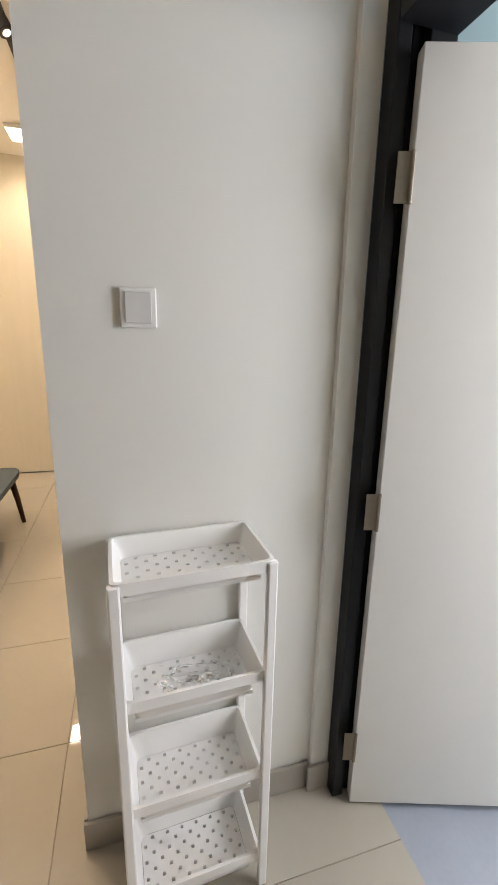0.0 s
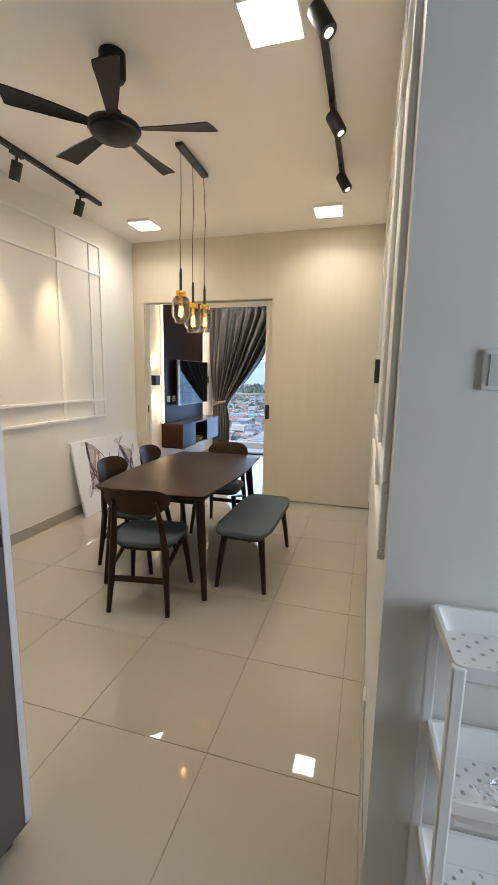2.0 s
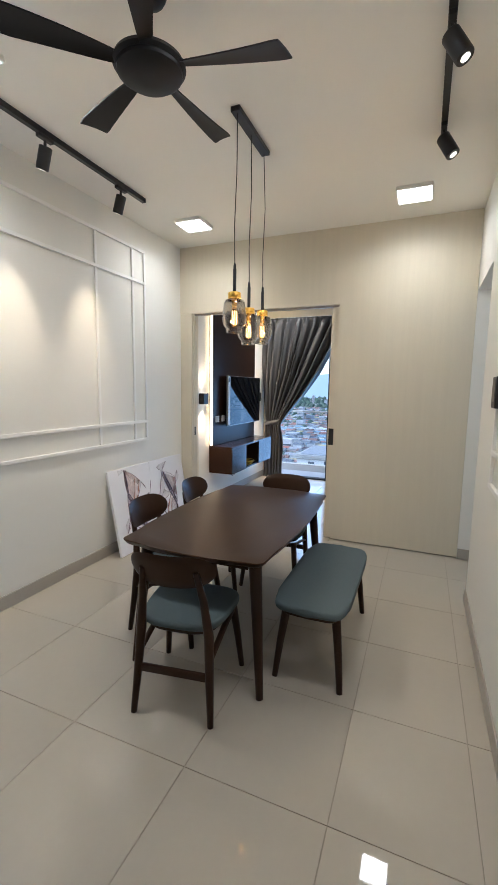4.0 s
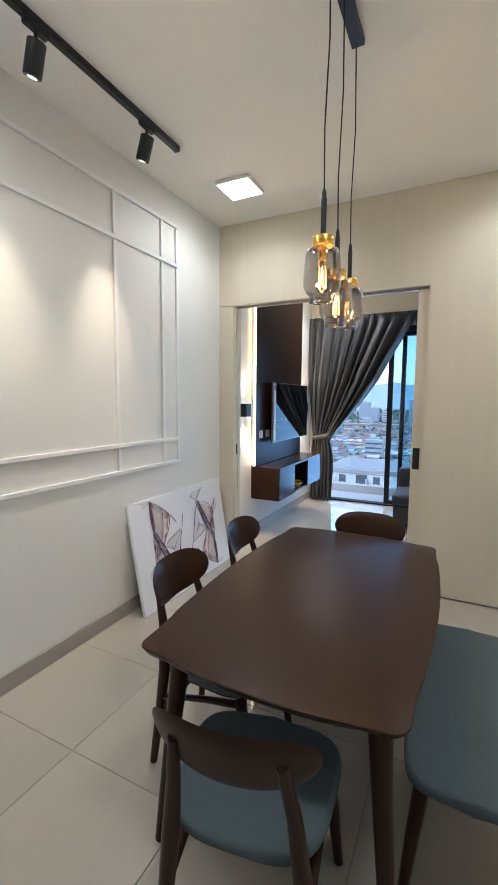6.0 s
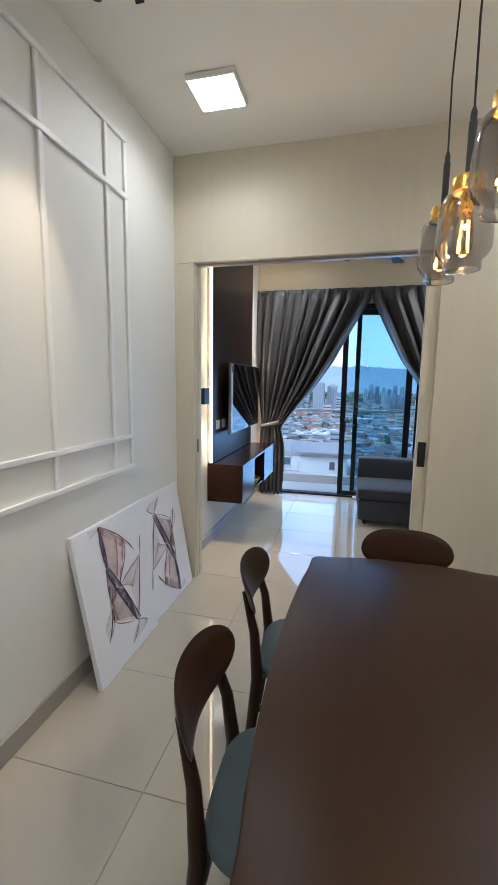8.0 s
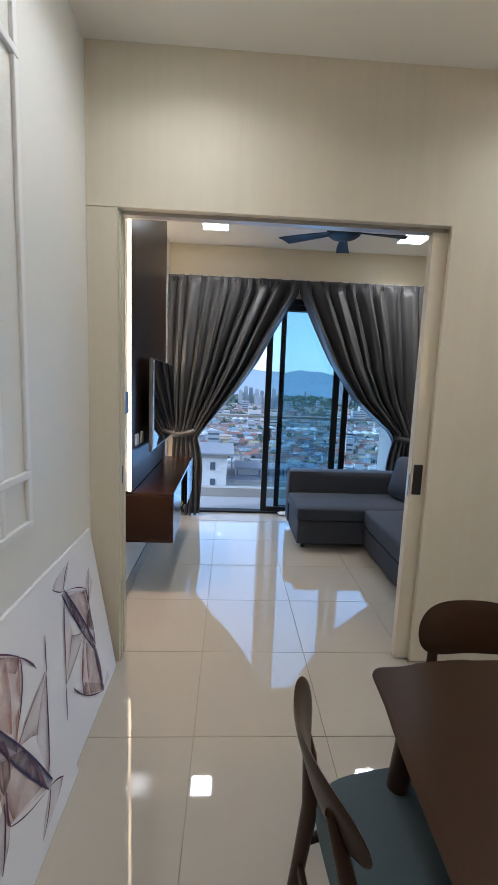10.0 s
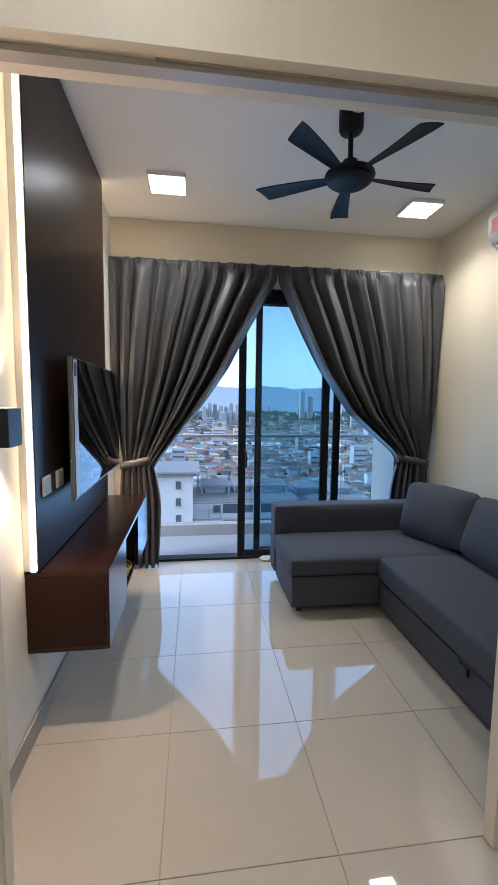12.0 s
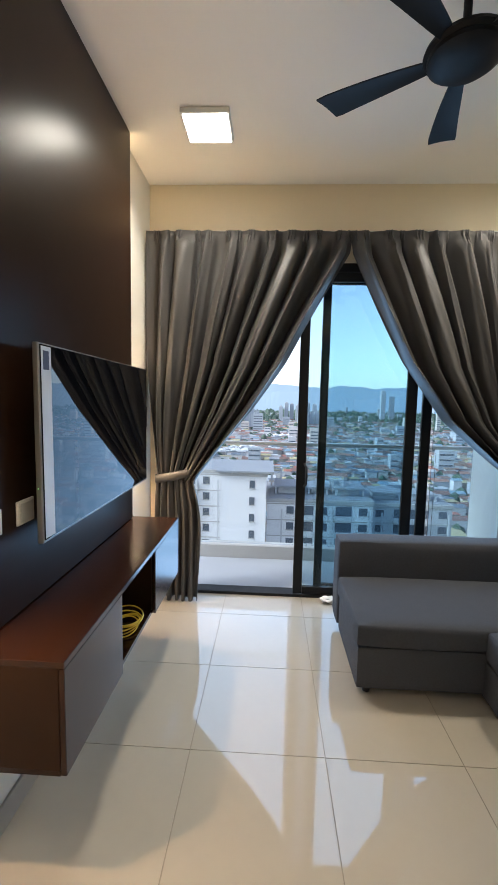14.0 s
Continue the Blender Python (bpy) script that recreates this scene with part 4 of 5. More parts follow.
# ---- living room ----
def media_wall():
    setting("wall_media_panel", box(-3.158, -3.10, 5.60, 7.07, 0.795, CEIL - 0.002, 0.001), M_WENGE, "dark wenge wood-grain panel behind the television", "wall")
    s = thing("led_strip", (-3.13, 5.587, 0.80), 0, "slim vertical warm white LED strip, lit", "strip light")
    part("profile", box(-0.028, 0.028, 0.004, 0.0125, 0.0, 2.318), M_RAIL, s)
    part("diffuser", box(0.004, 0.024, -0.008, 0.0035, 0.0, 2.318, 0.003), M_STRIP, s, "glowing warm diffuser")
    copy_thing(s, pose(-3.13, 7.083, 0.80) @ Matrix.Diagonal((1, -1, 1, 1)))
    c = thing("media_console", (-2.985, 6.355, 0.425), 0, "floating dark wenge media console with an open bay", "cabinet")
    h = 0.365
    part("top", box(-0.173, 0.175, -0.755, 0.755, h - 0.022, h, 0.0015), M_WENGE_H, c)
    part("bottom", box(-0.173, 0.155, -0.755, 0.755, 0.0, 0.018), M_WENGE_H, c)
    part("end_panel", box(-0.173, 0.155, -0.755, -0.737, 0.0185, h - 0.0225), M_WENGE, c)
    part("end_panel", box(-0.173, 0.155, 0.737, 0.755, 0.0185, h - 0.0225), M_WENGE, c)
    part("divider", box(-0.173, 0.155, -0.285, -0.267, 0.0185, h - 0.0225), M_WENGE, c)
    part("divider", box(-0.173, 0.155, 0.205, 0.223, 0.0185, h - 0.0225), M_WENGE, c)
    part("back", box(-0.173, -0.165, -0.736, 0.736, 0.0185, h - 0.0225), M_WENGE, c)
    for y0, y1 in ((-0.754, -0.277), (0.212, 0.754)):
        part("door", box(0.1565, 0.1745, y0, y1, 0.001, h - 0.024, 0.0015), M_WENGE_H, c, "smooth dark satin door")
    bm = bmesh.new()
    for k in range(6):
        r = 0.075 + 0.009 * (k % 3)
        pts = [(r * 0.8 * math.cos(a), r * math.sin(a) + 0.006 * k, 0.004 + 0.0075 * k + 0.012 * (1 + math.sin(a + k))) for a in [2 * math.pi * q / 24 for q in range(25)]]
        merge(bm, tube(pts, 0.0034, 6))
    for v in bm.verts:
        v.co += Vector((-2.905, 6.37, 0.425 + 0.0185))
    solo("cable_coil", bm, M_YELLOW, "coiled yellow cable lying in the open bay", "cable", smooth=True)
    t = thing("television", (-3.03, 6.485, 1.035), 0, "large flat television with a silver rim mounted on the panel", "television")
    part("body", box(-0.008, 0.014, -0.612, 0.612, 0.004, 0.706, 0.004), M_BEZEL, t, "silver-grey rim")
    part("screen", box(0.0142, 0.0165, -0.603, 0.603, 0.016, 0.700), M_SCREEN, t, "glossy black screen")
    part("edge_sticker", box(0.0167, 0.0172, -0.600, -0.535, 0.02, 0.695), M_STICKER, t, "pale protective strip")
    part("sticker_label", box(0.0173, 0.0176, -0.588, -0.550, 0.615, 0.680), M_INKFLAT, t, "small dark printed mark")
    part("wall_mount", box(-0.069, -0.0085, -0.20, 0.20, 0.18, 0.52, 0.004), M_BLACK, t)
    part("standby_light", box(0.0, 0.002, -0.614, -0.6122, 0.20, 0.206), M_GREEN, t, "green standby light")
    for y in (5.715, 5.90):
        wall_switch("wall_socket", pose(-3.0995, y, 1.15, 0, 0, 90), "white square socket plate on the dark panel", 1, 0.10)
    for y in (5.385, 7.285):
        sc = thing("wall_sconce", (-3.16, y, 1.43), 0, "black box wall light shining up and down", "wall light", "box wall lights")
        part("case", box(0.0005, 0.075, -0.06, 0.06, -0.07, 0.07, 0.004), M_BLACK, sc)
        part("upper_lens", box(0.012, 0.062, -0.045, 0.045, 0.0702, 0.072), M_SPOTFACE, sc, "glowing lens")
        part("lower_lens", box(0.012, 0.062, -0.045, 0.045, -0.072, -0.0702), M_SPOTFACE, sc, "glowing lens")
        spot_lamp("sconce_beam", (-3.11, y, 1.508), (-2.85, y, 3.0), SCONCE * 0.6, (1.0, 0.66, 0.40), 100, 0.7, 0.02)
        spot_lamp("sconce_beam", (-3.11, y, 1.352), (-2.70, y, 0.0), SCONCE, (1.0, 0.66, 0.40), 100, 0.7, 0.02)


M_INKFLAT = material("dark_print", (0.05, 0.05, 0.09), 0.5)
M_GREEN = emitter("green_pilot", (0.1, 1.0, 0.15), 0.6)
media_wall()


def soft_block(x0, x1, y0, y1, z0, z1, r=0.03, puff=0.0, seed=0):
    """An upholstered block: rounded edges, faces swelling a little, small dents."""
    bm = bmesh.new()
    bmesh.ops.create_cube(bm, size=1.0)
    bmesh.ops.subdivide_edges(bm, edges=bm.edges[:], cuts=11, use_grid_fill=True)
    sx, sy, sz = (x1 - x0) / 2, (y1 - y0) / 2, (z1 - z0) / 2
    for v in bm.verts:
        p = Vector((v.co.x * 2 * sx, v.co.y * 2 * sy, v.co.z * 2 * sz))
        q = Vector((max(-sx + r, min(sx - r, p.x)), max(-sy + r, min(sy - r, p.y)), max(-sz + r, min(sz - r, p.z))))
        d = p - q
        n = d.normalized() if d.length > 1e-6 else Vector()
        u = [v.co.x * 2, v.co.y * 2, v.co.z * 2]
        swell = puff * (1 - u[0] ** 2 * 0.9) * (1 - u[1] ** 2 * 0.9) if abs(u[2]) > 0.999 else puff * 0.4 * (1 - u[2] ** 2) if min(abs(abs(u[0]) - 1), abs(abs(u[1]) - 1)) < 0.001 else 0
        v.co = q + n * (r + swell) + 0.004 * puff / 0.02 * noise.noise_vector(p * 6 + Vector((seed, 0, 0)))
        v.co += Vector(((x0 + x1) / 2, (y0 + y1) / 2, (z0 + z1) / 2))
    return bm


def sofa():
    s = thing("corner_sofa", (-0.62, 6.2, 0.0), 0, "charcoal fabric corner sofa with a chaise and loose cushions", "sofa")

    def p(name, b, **k):
        bm = soft_block(*b, **k)
        bmesh.ops.translate(bm, verts=bm.verts[:], vec=(0.62, -6.2, 0))
        return part(name, bm, M_SOFA, s, smooth=True)

    p("chaise_base", (-1.742, -1.05, 6.578, 7.173, 0.055, 0.285), r=0.012)
    p("chaise_seat", (-1.755, -0.27, 6.555, 7.18, 0.29, 0.425), r=0.03, puff=0.010, seed=3)
    p("window_back", (-1.755, -0.13, 7.175, 7.36, 0.07, 0.655), r=0.025, puff=0.006, seed=5)
    p("seat_base", (-1.06, -0.13, 5.10, 6.62, 0.035, 0.225), r=0.012)
    p("drawer_front", (-1.085, -1.062, 5.12, 6.60, 0.04, 0.235), r=0.008)
    p("seat_cushion", (-1.105, -0.27, 5.10, 6.565, 0.245, 0.425), r=0.035, puff=0.014, seed=8)
    p("wall_back", (-0.28, -0.10, 5.10, 7.36, 0.06, 0.66), r=0.03, puff=0.006, seed=9)
    p("end_arm", (-1.05, -0.13, 5.055, 5.098, 0.06, 0.60), r=0.012)
    tab = part("pull_tab", box(-1.10 + 0.62, -1.086 + 0.62, 5.55 - 6.2, 5.63 - 6.2, 0.19, 0.23, 0.003), M_BLACK, s, "black fabric pull tab")
    for x, y in ((-1.67, 6.65), (-1.67, 7.12)):
        part("foot", lathe([(0.020, 0.0), (0.022, 0.05), (0.022, 0.056)], 16, x + 0.62, y - 6.2), M_BLACK, s)
    for k, (y, rz) in enumerate(((6.80, 22), (6.20, -3), (5.52, 2))):
        bm = soft_block(-0.085, 0.085, -0.31, 0.31, -0.215, 0.215, r=0.055, puff=0.022, seed=20 + k)
        for v in bm.verts:
            e = max(abs(v.co.y) / 0.31, abs(v.co.z) / 0.215)
            v.co.x *= 1.15 - 0.5 * min(1, e) ** 3
        cu = solo("sofa_cushion", bm, M_SOFA, "loose charcoal back cushion resting on the sofa", "cushion", "sofa cushions", smooth=True)
        cu.matrix_world = pose(-0.425 - (0.07 if k == 0 else 0), y, 0.655, 0, 17, rz)


sofa()


def curtain(name, side, x_out, x_in, x_tie_out, x_tie_in, inner):
    """One tied-back curtain; inner: (z, x) of its free edge from the head down to the tie."""
    c = thing(name, (x_out, 7.565, 0.0), 0, "charcoal satin pleated curtain tied back to the side", "curtain", "tied-back curtains")
    cols, rows, top, tie = 220, 70, 2.755, 0.99
    bm = bmesh.new()
    grid = []
    folds, pleats = 9.5, 15.0
    for i in range(rows + 1):
        if i < 50:
            z = top + (tie - top) * (i / 50)
        else:
            z = tie + (0.015 - tie) * ((i - 50) / 20)
        if z >= tie:
            for (za, xa), (zb, xb) in zip(inner, inner[1:]):
                if za >= z >= zb:
                    xe = xa + (xb - xa) * (za - z) / (za - zb)
                    break
            s = (top - z) / (top - tie)
            xo = x_out + (x_tie_out - x_out) * s ** 2.5
        else:
            q = (tie - z) / tie
            flare = math.sin(min(1, q * 2.2) * math.pi / 2)
            xe = x_tie_in + side * -0.075 * flare * (1 - 0.35 * q) * -1
            xo = x_tie_out - side * 0.02 * flare
            s = 1 - 0.55 * flare
        row = []
        for j in range(cols + 1):
            u = j / cols
            ue = u + 0.012 * math.sin(u * 37 + z * 0.8) + 0.01 * math.sin(u * 11)
            x = xo + (xe - xo) * u
            ph = 2 * math.pi * (folds if z >= tie else 6.0) * ue
            amp = 0.058 + 0.026 * math.sin(math.pi * min(1, max(0, s)))
            if z < tie:
                amp = 0.036 + 0.01 * (1 - s)
            head = max(0.0, 1 - (top - z) / 0.11)
            # rounded fronts, sharp valleys behind
            sn = 0.75 * (1 - 2 * abs(math.cos(ph / 2))) + 0.25 * math.sin(ph)
            y = amp * (1 - 0.80 * min(1.0, 1.5 * head)) * (sn - 0.22 * sn * sn + 0.24 * math.sin(2 * ph + 1.0 + 3 * u) * s + 0.09 * math.sin(3 * ph + 9 * u + 1.5 * z) + 0.22 * math.sin(ph * 0.37 + 2.0 * s))
            # pinch pleats along the heading
            fr = (ue * pleats) % 1.0
            pinch = sum(math.exp(-((fr - k) / 0.045) ** 2) for k in (0.63, 0.75, 0.87))
            y -= min(1.0, 1.6 * head) * 0.020 * pinch - 0.006 * min(1.0, 3 * head)
            squeeze = math.exp(-((z - tie) / 0.07) ** 2)
            y *= 1 - 0.35 * squeeze
            # free edge hangs forward of the rest
            y -= 0.03 * u ** 6 * s
            x += 0.006 * math.sin(ph * 2 + z * 5) * (1 - head)
            zz = z - (0.02 * math.sin(math.pi * u) if z >= tie and s > 0.5 else 0)
            if i == rows:
                zz = 0.012 + 0.012 * abs(math.sin(ph * 0.5))
            row.append(bm.verts.new((x - x_out, y, zz)))
        grid.append(row)
    for r0, r1 in zip(grid, grid[1:]):
        for j in range(cols):
            bm.faces.new((r0[j], r0[j + 1], r1[j + 1], r1[j]))
    drape = part("drape", bm, M_CURTAIN, c, smooth=True)
    mod = drape.modifiers.new("thickness", "SOLIDIFY")
    mod.thickness = 0.003
    cx, hx = (x_tie_out + x_tie_in) / 2 - x_out, abs(x_tie_in - x_tie_out) / 2 + 0.02
    bm = bmesh.new()
    n = 40
    rings = []
    for k in range(n):
        a = 2 * math.pi * k / n
        px, py = cx + hx * math.cos(a), 0.062 * math.sin(a)
        tilt = -side * 0.035 * math.cos(a) * -1
        rings.append([bm.verts.new((px * 1.0, py, tie + tilt + dz)) for dz in (-0.032, 0.0, 0.032)])
    for k in range(n):
        a, b = rings[k], rings[(k + 1) % n]
        for q in range(2):
            bm.faces.new((a[q], b[q], b[q + 1], a[q + 1]))
    band = part("tieback", bm, M_CURTAIN, c, "matching fabric tieback", True)
    mod = band.modifiers.new("thickness", "SOLIDIFY")
    mod.thickness = 0.005
    return c


curtain("curtain", 1, -3.155, -1.69, -3.07, -2.80, [(2.76, -1.68), (2.61, -1.70), (2.32, -1.86), (1.84, -2.13), (1.48, -2.38), (1.15, -2.64), (0.94, -2.80)])
curtain("curtain", -1, -0.10, -1.69, -0.17, -0.49, [(2.76, -1.70), (2.61, -1.68), (2.24, -1.49), (1.85, -1.29), (1.44, -0.99), (1.08, -0.55), (0.94, -0.47)])
setting("trim_curtain_rail", box(-3.15, -0.09, 7.60, 7.635, 2.745, 2.77, 0.003), M_PLASTIC, "white curtain rail behind the heading", "trim")


def air_conditioner():
    a = thing("air_conditioner", (-0.08, 6.30, 2.67), 0, "white wall-mounted air conditioner above the sofa", "air conditioner")
    prof = [(0.0, 0.0), (-0.10, 0.0), (-0.165, 0.045), (-0.20, 0.10), (-0.205, 0.22), (-0.185, 0.275), (-0.10, 0.29), (0.0, 0.29)]
    bm = bmesh.new()
    l = [bm.verts.new((x, -0.42, z)) for x, z in prof]
    r = [bm.verts.new((x, 0.42, z)) for x, z in prof]
    bm.faces.new(l), bm.faces.new(r[::-1])
    for k in range(len(prof)):
        q = (k + 1) % len(prof)
        bm.faces.new((l[k], r[k], r[q], l[q]))
    part("body", bm, M_PLASTIC, a, smooth=True)
    part("vent", box(-0.175, -0.115, -0.36, 0.36, 0.012, 0.05, 0.003), M_BLACK, a, "dark air outlet")
    part("louvre", box(-0.192, -0.12, -0.355, 0.355, 0.004, 0.012, 0.002), M_PLASTIC, a)
    part("energy_sticker", box(-0.2075, -0.2055, 0.28, 0.38, 0.11, 0.21), M_STICKER_RED, a, "round red printed sticker")


M_STICKER_RED = material("red_white_sticker", (0.62, 0.16, 0.14), 0.5, var=0.3, scale=60)
air_conditioner()


def ceiling_hook():
    bm = tube([(-1.52, 5.70, CEIL), (-1.52, 5.70, CEIL - 0.03), (-1.515, 5.71, CEIL - 0.05), (-1.50, 5.72, CEIL - 0.055), (-1.49, 5.73, CEIL - 0.04)], 0.006, 8)
    solo("ceiling_hook", bm, M_PLASTIC, "small white hook in the ceiling", "hook", smooth=True)


ceiling_hook()


# small things left about
def loose_bits():
    bm = bmesh.new()
    bmesh.ops.create_icosphere(bm, subdivisions=3, radius=1.0)
    for v in bm.verts:
        n = noise.noise(v.co * 1.9 + Vector((4, 1, 0))) + 0.6 * noise.noise(v.co * 4.7)
        v.co = Vector((v.co.x * 0.06 * (1 + 0.5 * n), v.co.y * 0.035 * (1 + 0.4 * n), v.co.z * 0.022 * (1 + 0.7 * n)))
    low = min(v.co.z for v in bm.verts)
    for v in bm.verts:
        v.co += Vector((-1.735, 7.63, -low + 0.0005))
    solo("crumpled_bag", bm, M_PLASTIC, "small crumpled white plastic bag at the window foot", "bag", smooth=True)
    bm = tube([(-2.93, 5.80, 0.4245), (-2.93, 5.80, 0.40), (-2.925, 5.81, 0.375), (-2.91, 5.83, 0.365), (-2.90, 5.86, 0.372), (-2.905, 5.88, 0.40), (-2.905, 5.885, 0.4245)], 0.004, 8)
    solo("cable_loop", bm, M_CORD, "short black cable looped under the console", "cable", smooth=True)


loose_bits()


# ---- the city below ----
GROUND = -80.0
# ground colour lightened to imitate distance haze
M_GROUND = material("city_ground_green", (0.13, 0.145, 0.13), 0.95, var=0.5, scale=0.02, fine=0.4)
setting("ground", box(-3500, 3500, 14, 4800, GROUND - 1, GROUND), M_GROUND, "green and built-up ground far below, haze put into its colour", "ground")


def palette(name, colors, rough=0.8):
    m = bpy.data.materials.new(name)
    m.use_nodes = True
    nt = m.node_tree
    b = nt.nodes["Principled BSDF"]
    b.inputs["Roughness"].default_value = rough
    g = nt.nodes.new("ShaderNodeNewGeometry")
    r = nt.nodes.new("ShaderNodeValToRGB")
    r.color_ramp.interpolation = "CONSTANT"
    while len(r.color_ramp.elements) < len(colors):
        r.color_ramp.elements.new(0.5)
    for k, c in enumerate(colors):
        r.color_ramp.elements[k].position = k / len(colors)
        r.color_ramp.elements[k].color = (*c, 1)
    nt.links.new(g.outputs["Random Per Island"], r.inputs["Fac"])
    nt.links.new(r.outputs["Color"], b.inputs["Base Color"])
    return m


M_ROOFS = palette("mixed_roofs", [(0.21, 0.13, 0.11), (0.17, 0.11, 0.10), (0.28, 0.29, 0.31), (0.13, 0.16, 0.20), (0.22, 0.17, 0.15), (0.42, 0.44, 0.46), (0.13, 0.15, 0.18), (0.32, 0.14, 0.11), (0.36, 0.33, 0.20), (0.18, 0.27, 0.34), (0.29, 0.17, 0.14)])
M_HOUSEWALL = palette("pale_house_walls", [(0.48, 0.49, 0.50), (0.42, 0.40, 0.37), (0.55, 0.56, 0.58), (0.34, 0.37, 0.41)])
M_TOWER = palette("tower_walls", [(0.46, 0.46, 0.47), (0.38, 0.40, 0.43), (0.48, 0.44, 0.41), (0.32, 0.36, 0.40)])
# greens lifted and cooled, haze mixed into the leaf colour
M_LEAF = palette("tree_canopy", [(0.050, 0.090, 0.065), (0.062, 0.105, 0.075), (0.045, 0.080, 0.065), (0.075, 0.110, 0.085)])
M_WHITEBLOCK = material("white_apartment_render", (0.62, 0.63, 0.66), 0.8, var=0.05, scale=0.3, fine=0.03)
M_GREYBLOCK = material("grey_tower_render", (0.42, 0.44, 0.47), 0.85, var=0.1, scale=0.3)
M_SLATE = material("grey_flat_roof", (0.26, 0.28, 0.31), 0.85, var=0.1, scale=0.3)
M_DARKWIN = material("dark_window_glass", (0.09, 0.11, 0.14), 0.25, var=0.2, scale=1.0)
# far towers' glass, paler than the near windows to imitate haze
M_FARGLASS = material("far_haze_paled_glazing", (0.27, 0.31, 0.36), 0.4, var=0.1, scale=0.2)
rng = random.Random(7)


def mesh_from(name, verts, faces, mat):
    me = bpy.data.meshes.new(name)
    me.from_pydata(verts, [], faces)
    me.materials.append(mat)
    return me


def houses():
    wv, wf, rv, rf = [], [], [], []
    for row in range(120):
        y = 150 + row * 11 + (row // 6) * 9
        span = 0.62 * y + 60
        x = -span
        while x < span:
            w = rng.uniform(6, 12) * (1 + row / 140)
            if rng.random() < 0.80:
                d = rng.uniform(7, 11)
                h = rng.choice((4, 5, 6.5, 7, 8, 10)) * rng.uniform(0.9, 1.2)
                z0, z1 = GROUND, GROUND + h
                n = len(wv)
                wv += [(x, y, z0), (x + w, y, z0), (x + w, y + d, z0), (x, y + d, z0), (x, y, z1), (x + w, y, z1), (x + w, y + d, z1), (x, y + d, z1)]
                wf += [(n, n + 1, n + 5, n + 4), (n + 1, n + 2, n + 6, n + 5), (n + 2, n + 3, n + 7, n + 6), (n + 3, n, n + 4, n + 7)]
                n = len(rv)
                e = 0.6
                rz = z1 + rng.choice((0.3, 1.8, 2.4))
                rv += [(x - e, y - e, z1), (x + w + e, y - e, z1), (x + w + e, y + d + e, z1), (x - e, y + d + e, z1), (x - e, y + d / 2, rz), (x + w + e, y + d / 2, rz)]
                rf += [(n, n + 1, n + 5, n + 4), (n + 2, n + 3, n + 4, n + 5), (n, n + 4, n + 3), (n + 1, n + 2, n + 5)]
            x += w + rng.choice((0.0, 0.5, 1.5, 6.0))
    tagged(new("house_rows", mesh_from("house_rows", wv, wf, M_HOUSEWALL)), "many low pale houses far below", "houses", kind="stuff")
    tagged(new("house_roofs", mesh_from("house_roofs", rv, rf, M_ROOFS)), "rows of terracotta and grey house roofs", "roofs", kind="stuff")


def woods():
    tv, tf = [], []
    for k in range(4200):
        y = rng.uniform(180, 3200) if k % 3 else rng.uniform(900, 2200)
        x = rng.uniform(-0.62, 0.62) * y
        r = rng.uniform(2.5, 6.0) * (1 + y / 1400)
        n = len(tv)
        h = r * rng.uniform(0.8, 1.3)
        for q in range(6):
            a = q * math.pi / 3 + rng.random()
            tv.append((x + r * math.cos(a) * rng.uniform(0.7, 1.2), y + r * math.sin(a), GROUND + 1))
        for q in range(6):
            a = q * math.pi / 3 + rng.random()
            tv.append((x + 0.7 * r * math.cos(a), y + 0.7 * r * math.sin(a), GROUND + h * rng.uniform(0.8, 1.1)))
        tv.append((x, y, GROUND + h * 1.4))
        for q in range(6):
            p = (q + 1) % 6
            tf += [(n + q, n + p, n + 6 + p, n + 6 + q), (n + 6 + q, n + 6 + p, n + 12)]
    tagged(new("far_woods", mesh_from("far_woods", tv, tf, M_LEAF)), "clumps of dark green trees between the houses", "trees", kind="stuff")


def towers():
    wv, wf, gv, gf = [], [], [], []
    for k in range(170):
        y = rng.uniform(700, 2900) if k > 40 else rng.uniform(420, 800)
        x = rng.uniform(-0.62, 0.62) * y
        w, d = rng.uniform(9, 24), rng.uniform(10, 18)
        h = rng.choice((10, 12, 15, 18, 24, 32, 48)) * rng.uniform(0.8, 1.2) * (0.6 if y < 800 else 1.0)
        z0, z1 = GROUND, GROUND + h
        n = len(wv)
        wv += [(x, y, z0), (x + w, y, z0), (x + w, y + d, z0), (x, y + d, z0), (x, y, z1), (x + w, y, z1), (x + w, y + d, z1), (x, y + d, z1)]
        wf += [(n, n + 1, n + 5, n + 4), (n + 1, n + 2, n + 6, n + 5), (n + 2, n + 3, n + 7, n + 6), (n + 3, n, n + 4, n + 7), (n + 4, n + 5, n + 6, n + 7)]
        for f in range(int(h // 6)):
            zz = z0 + 6 * f + 2.0
            n = len(gv)
            gv += [(x + 1, y - 0.15, zz), (x + w - 1, y - 0.15, zz), (x + w - 1, y - 0.15, zz + 2.0), (x + 1, y - 0.15, zz + 2.0)]
            gf.append((n, n + 1, n + 2, n + 3))
    tagged(new("far_blocks", mesh_from("far_blocks", wv, wf, M_TOWER)), "pale apartment and factory blocks in the distance", "buildings", kind="stuff")
    tagged(new("far_block_windows", mesh_from("far_block_windows", gv, gf, M_DARKWIN)), "dark window bands of the distant blocks", "windows", kind="stuff")


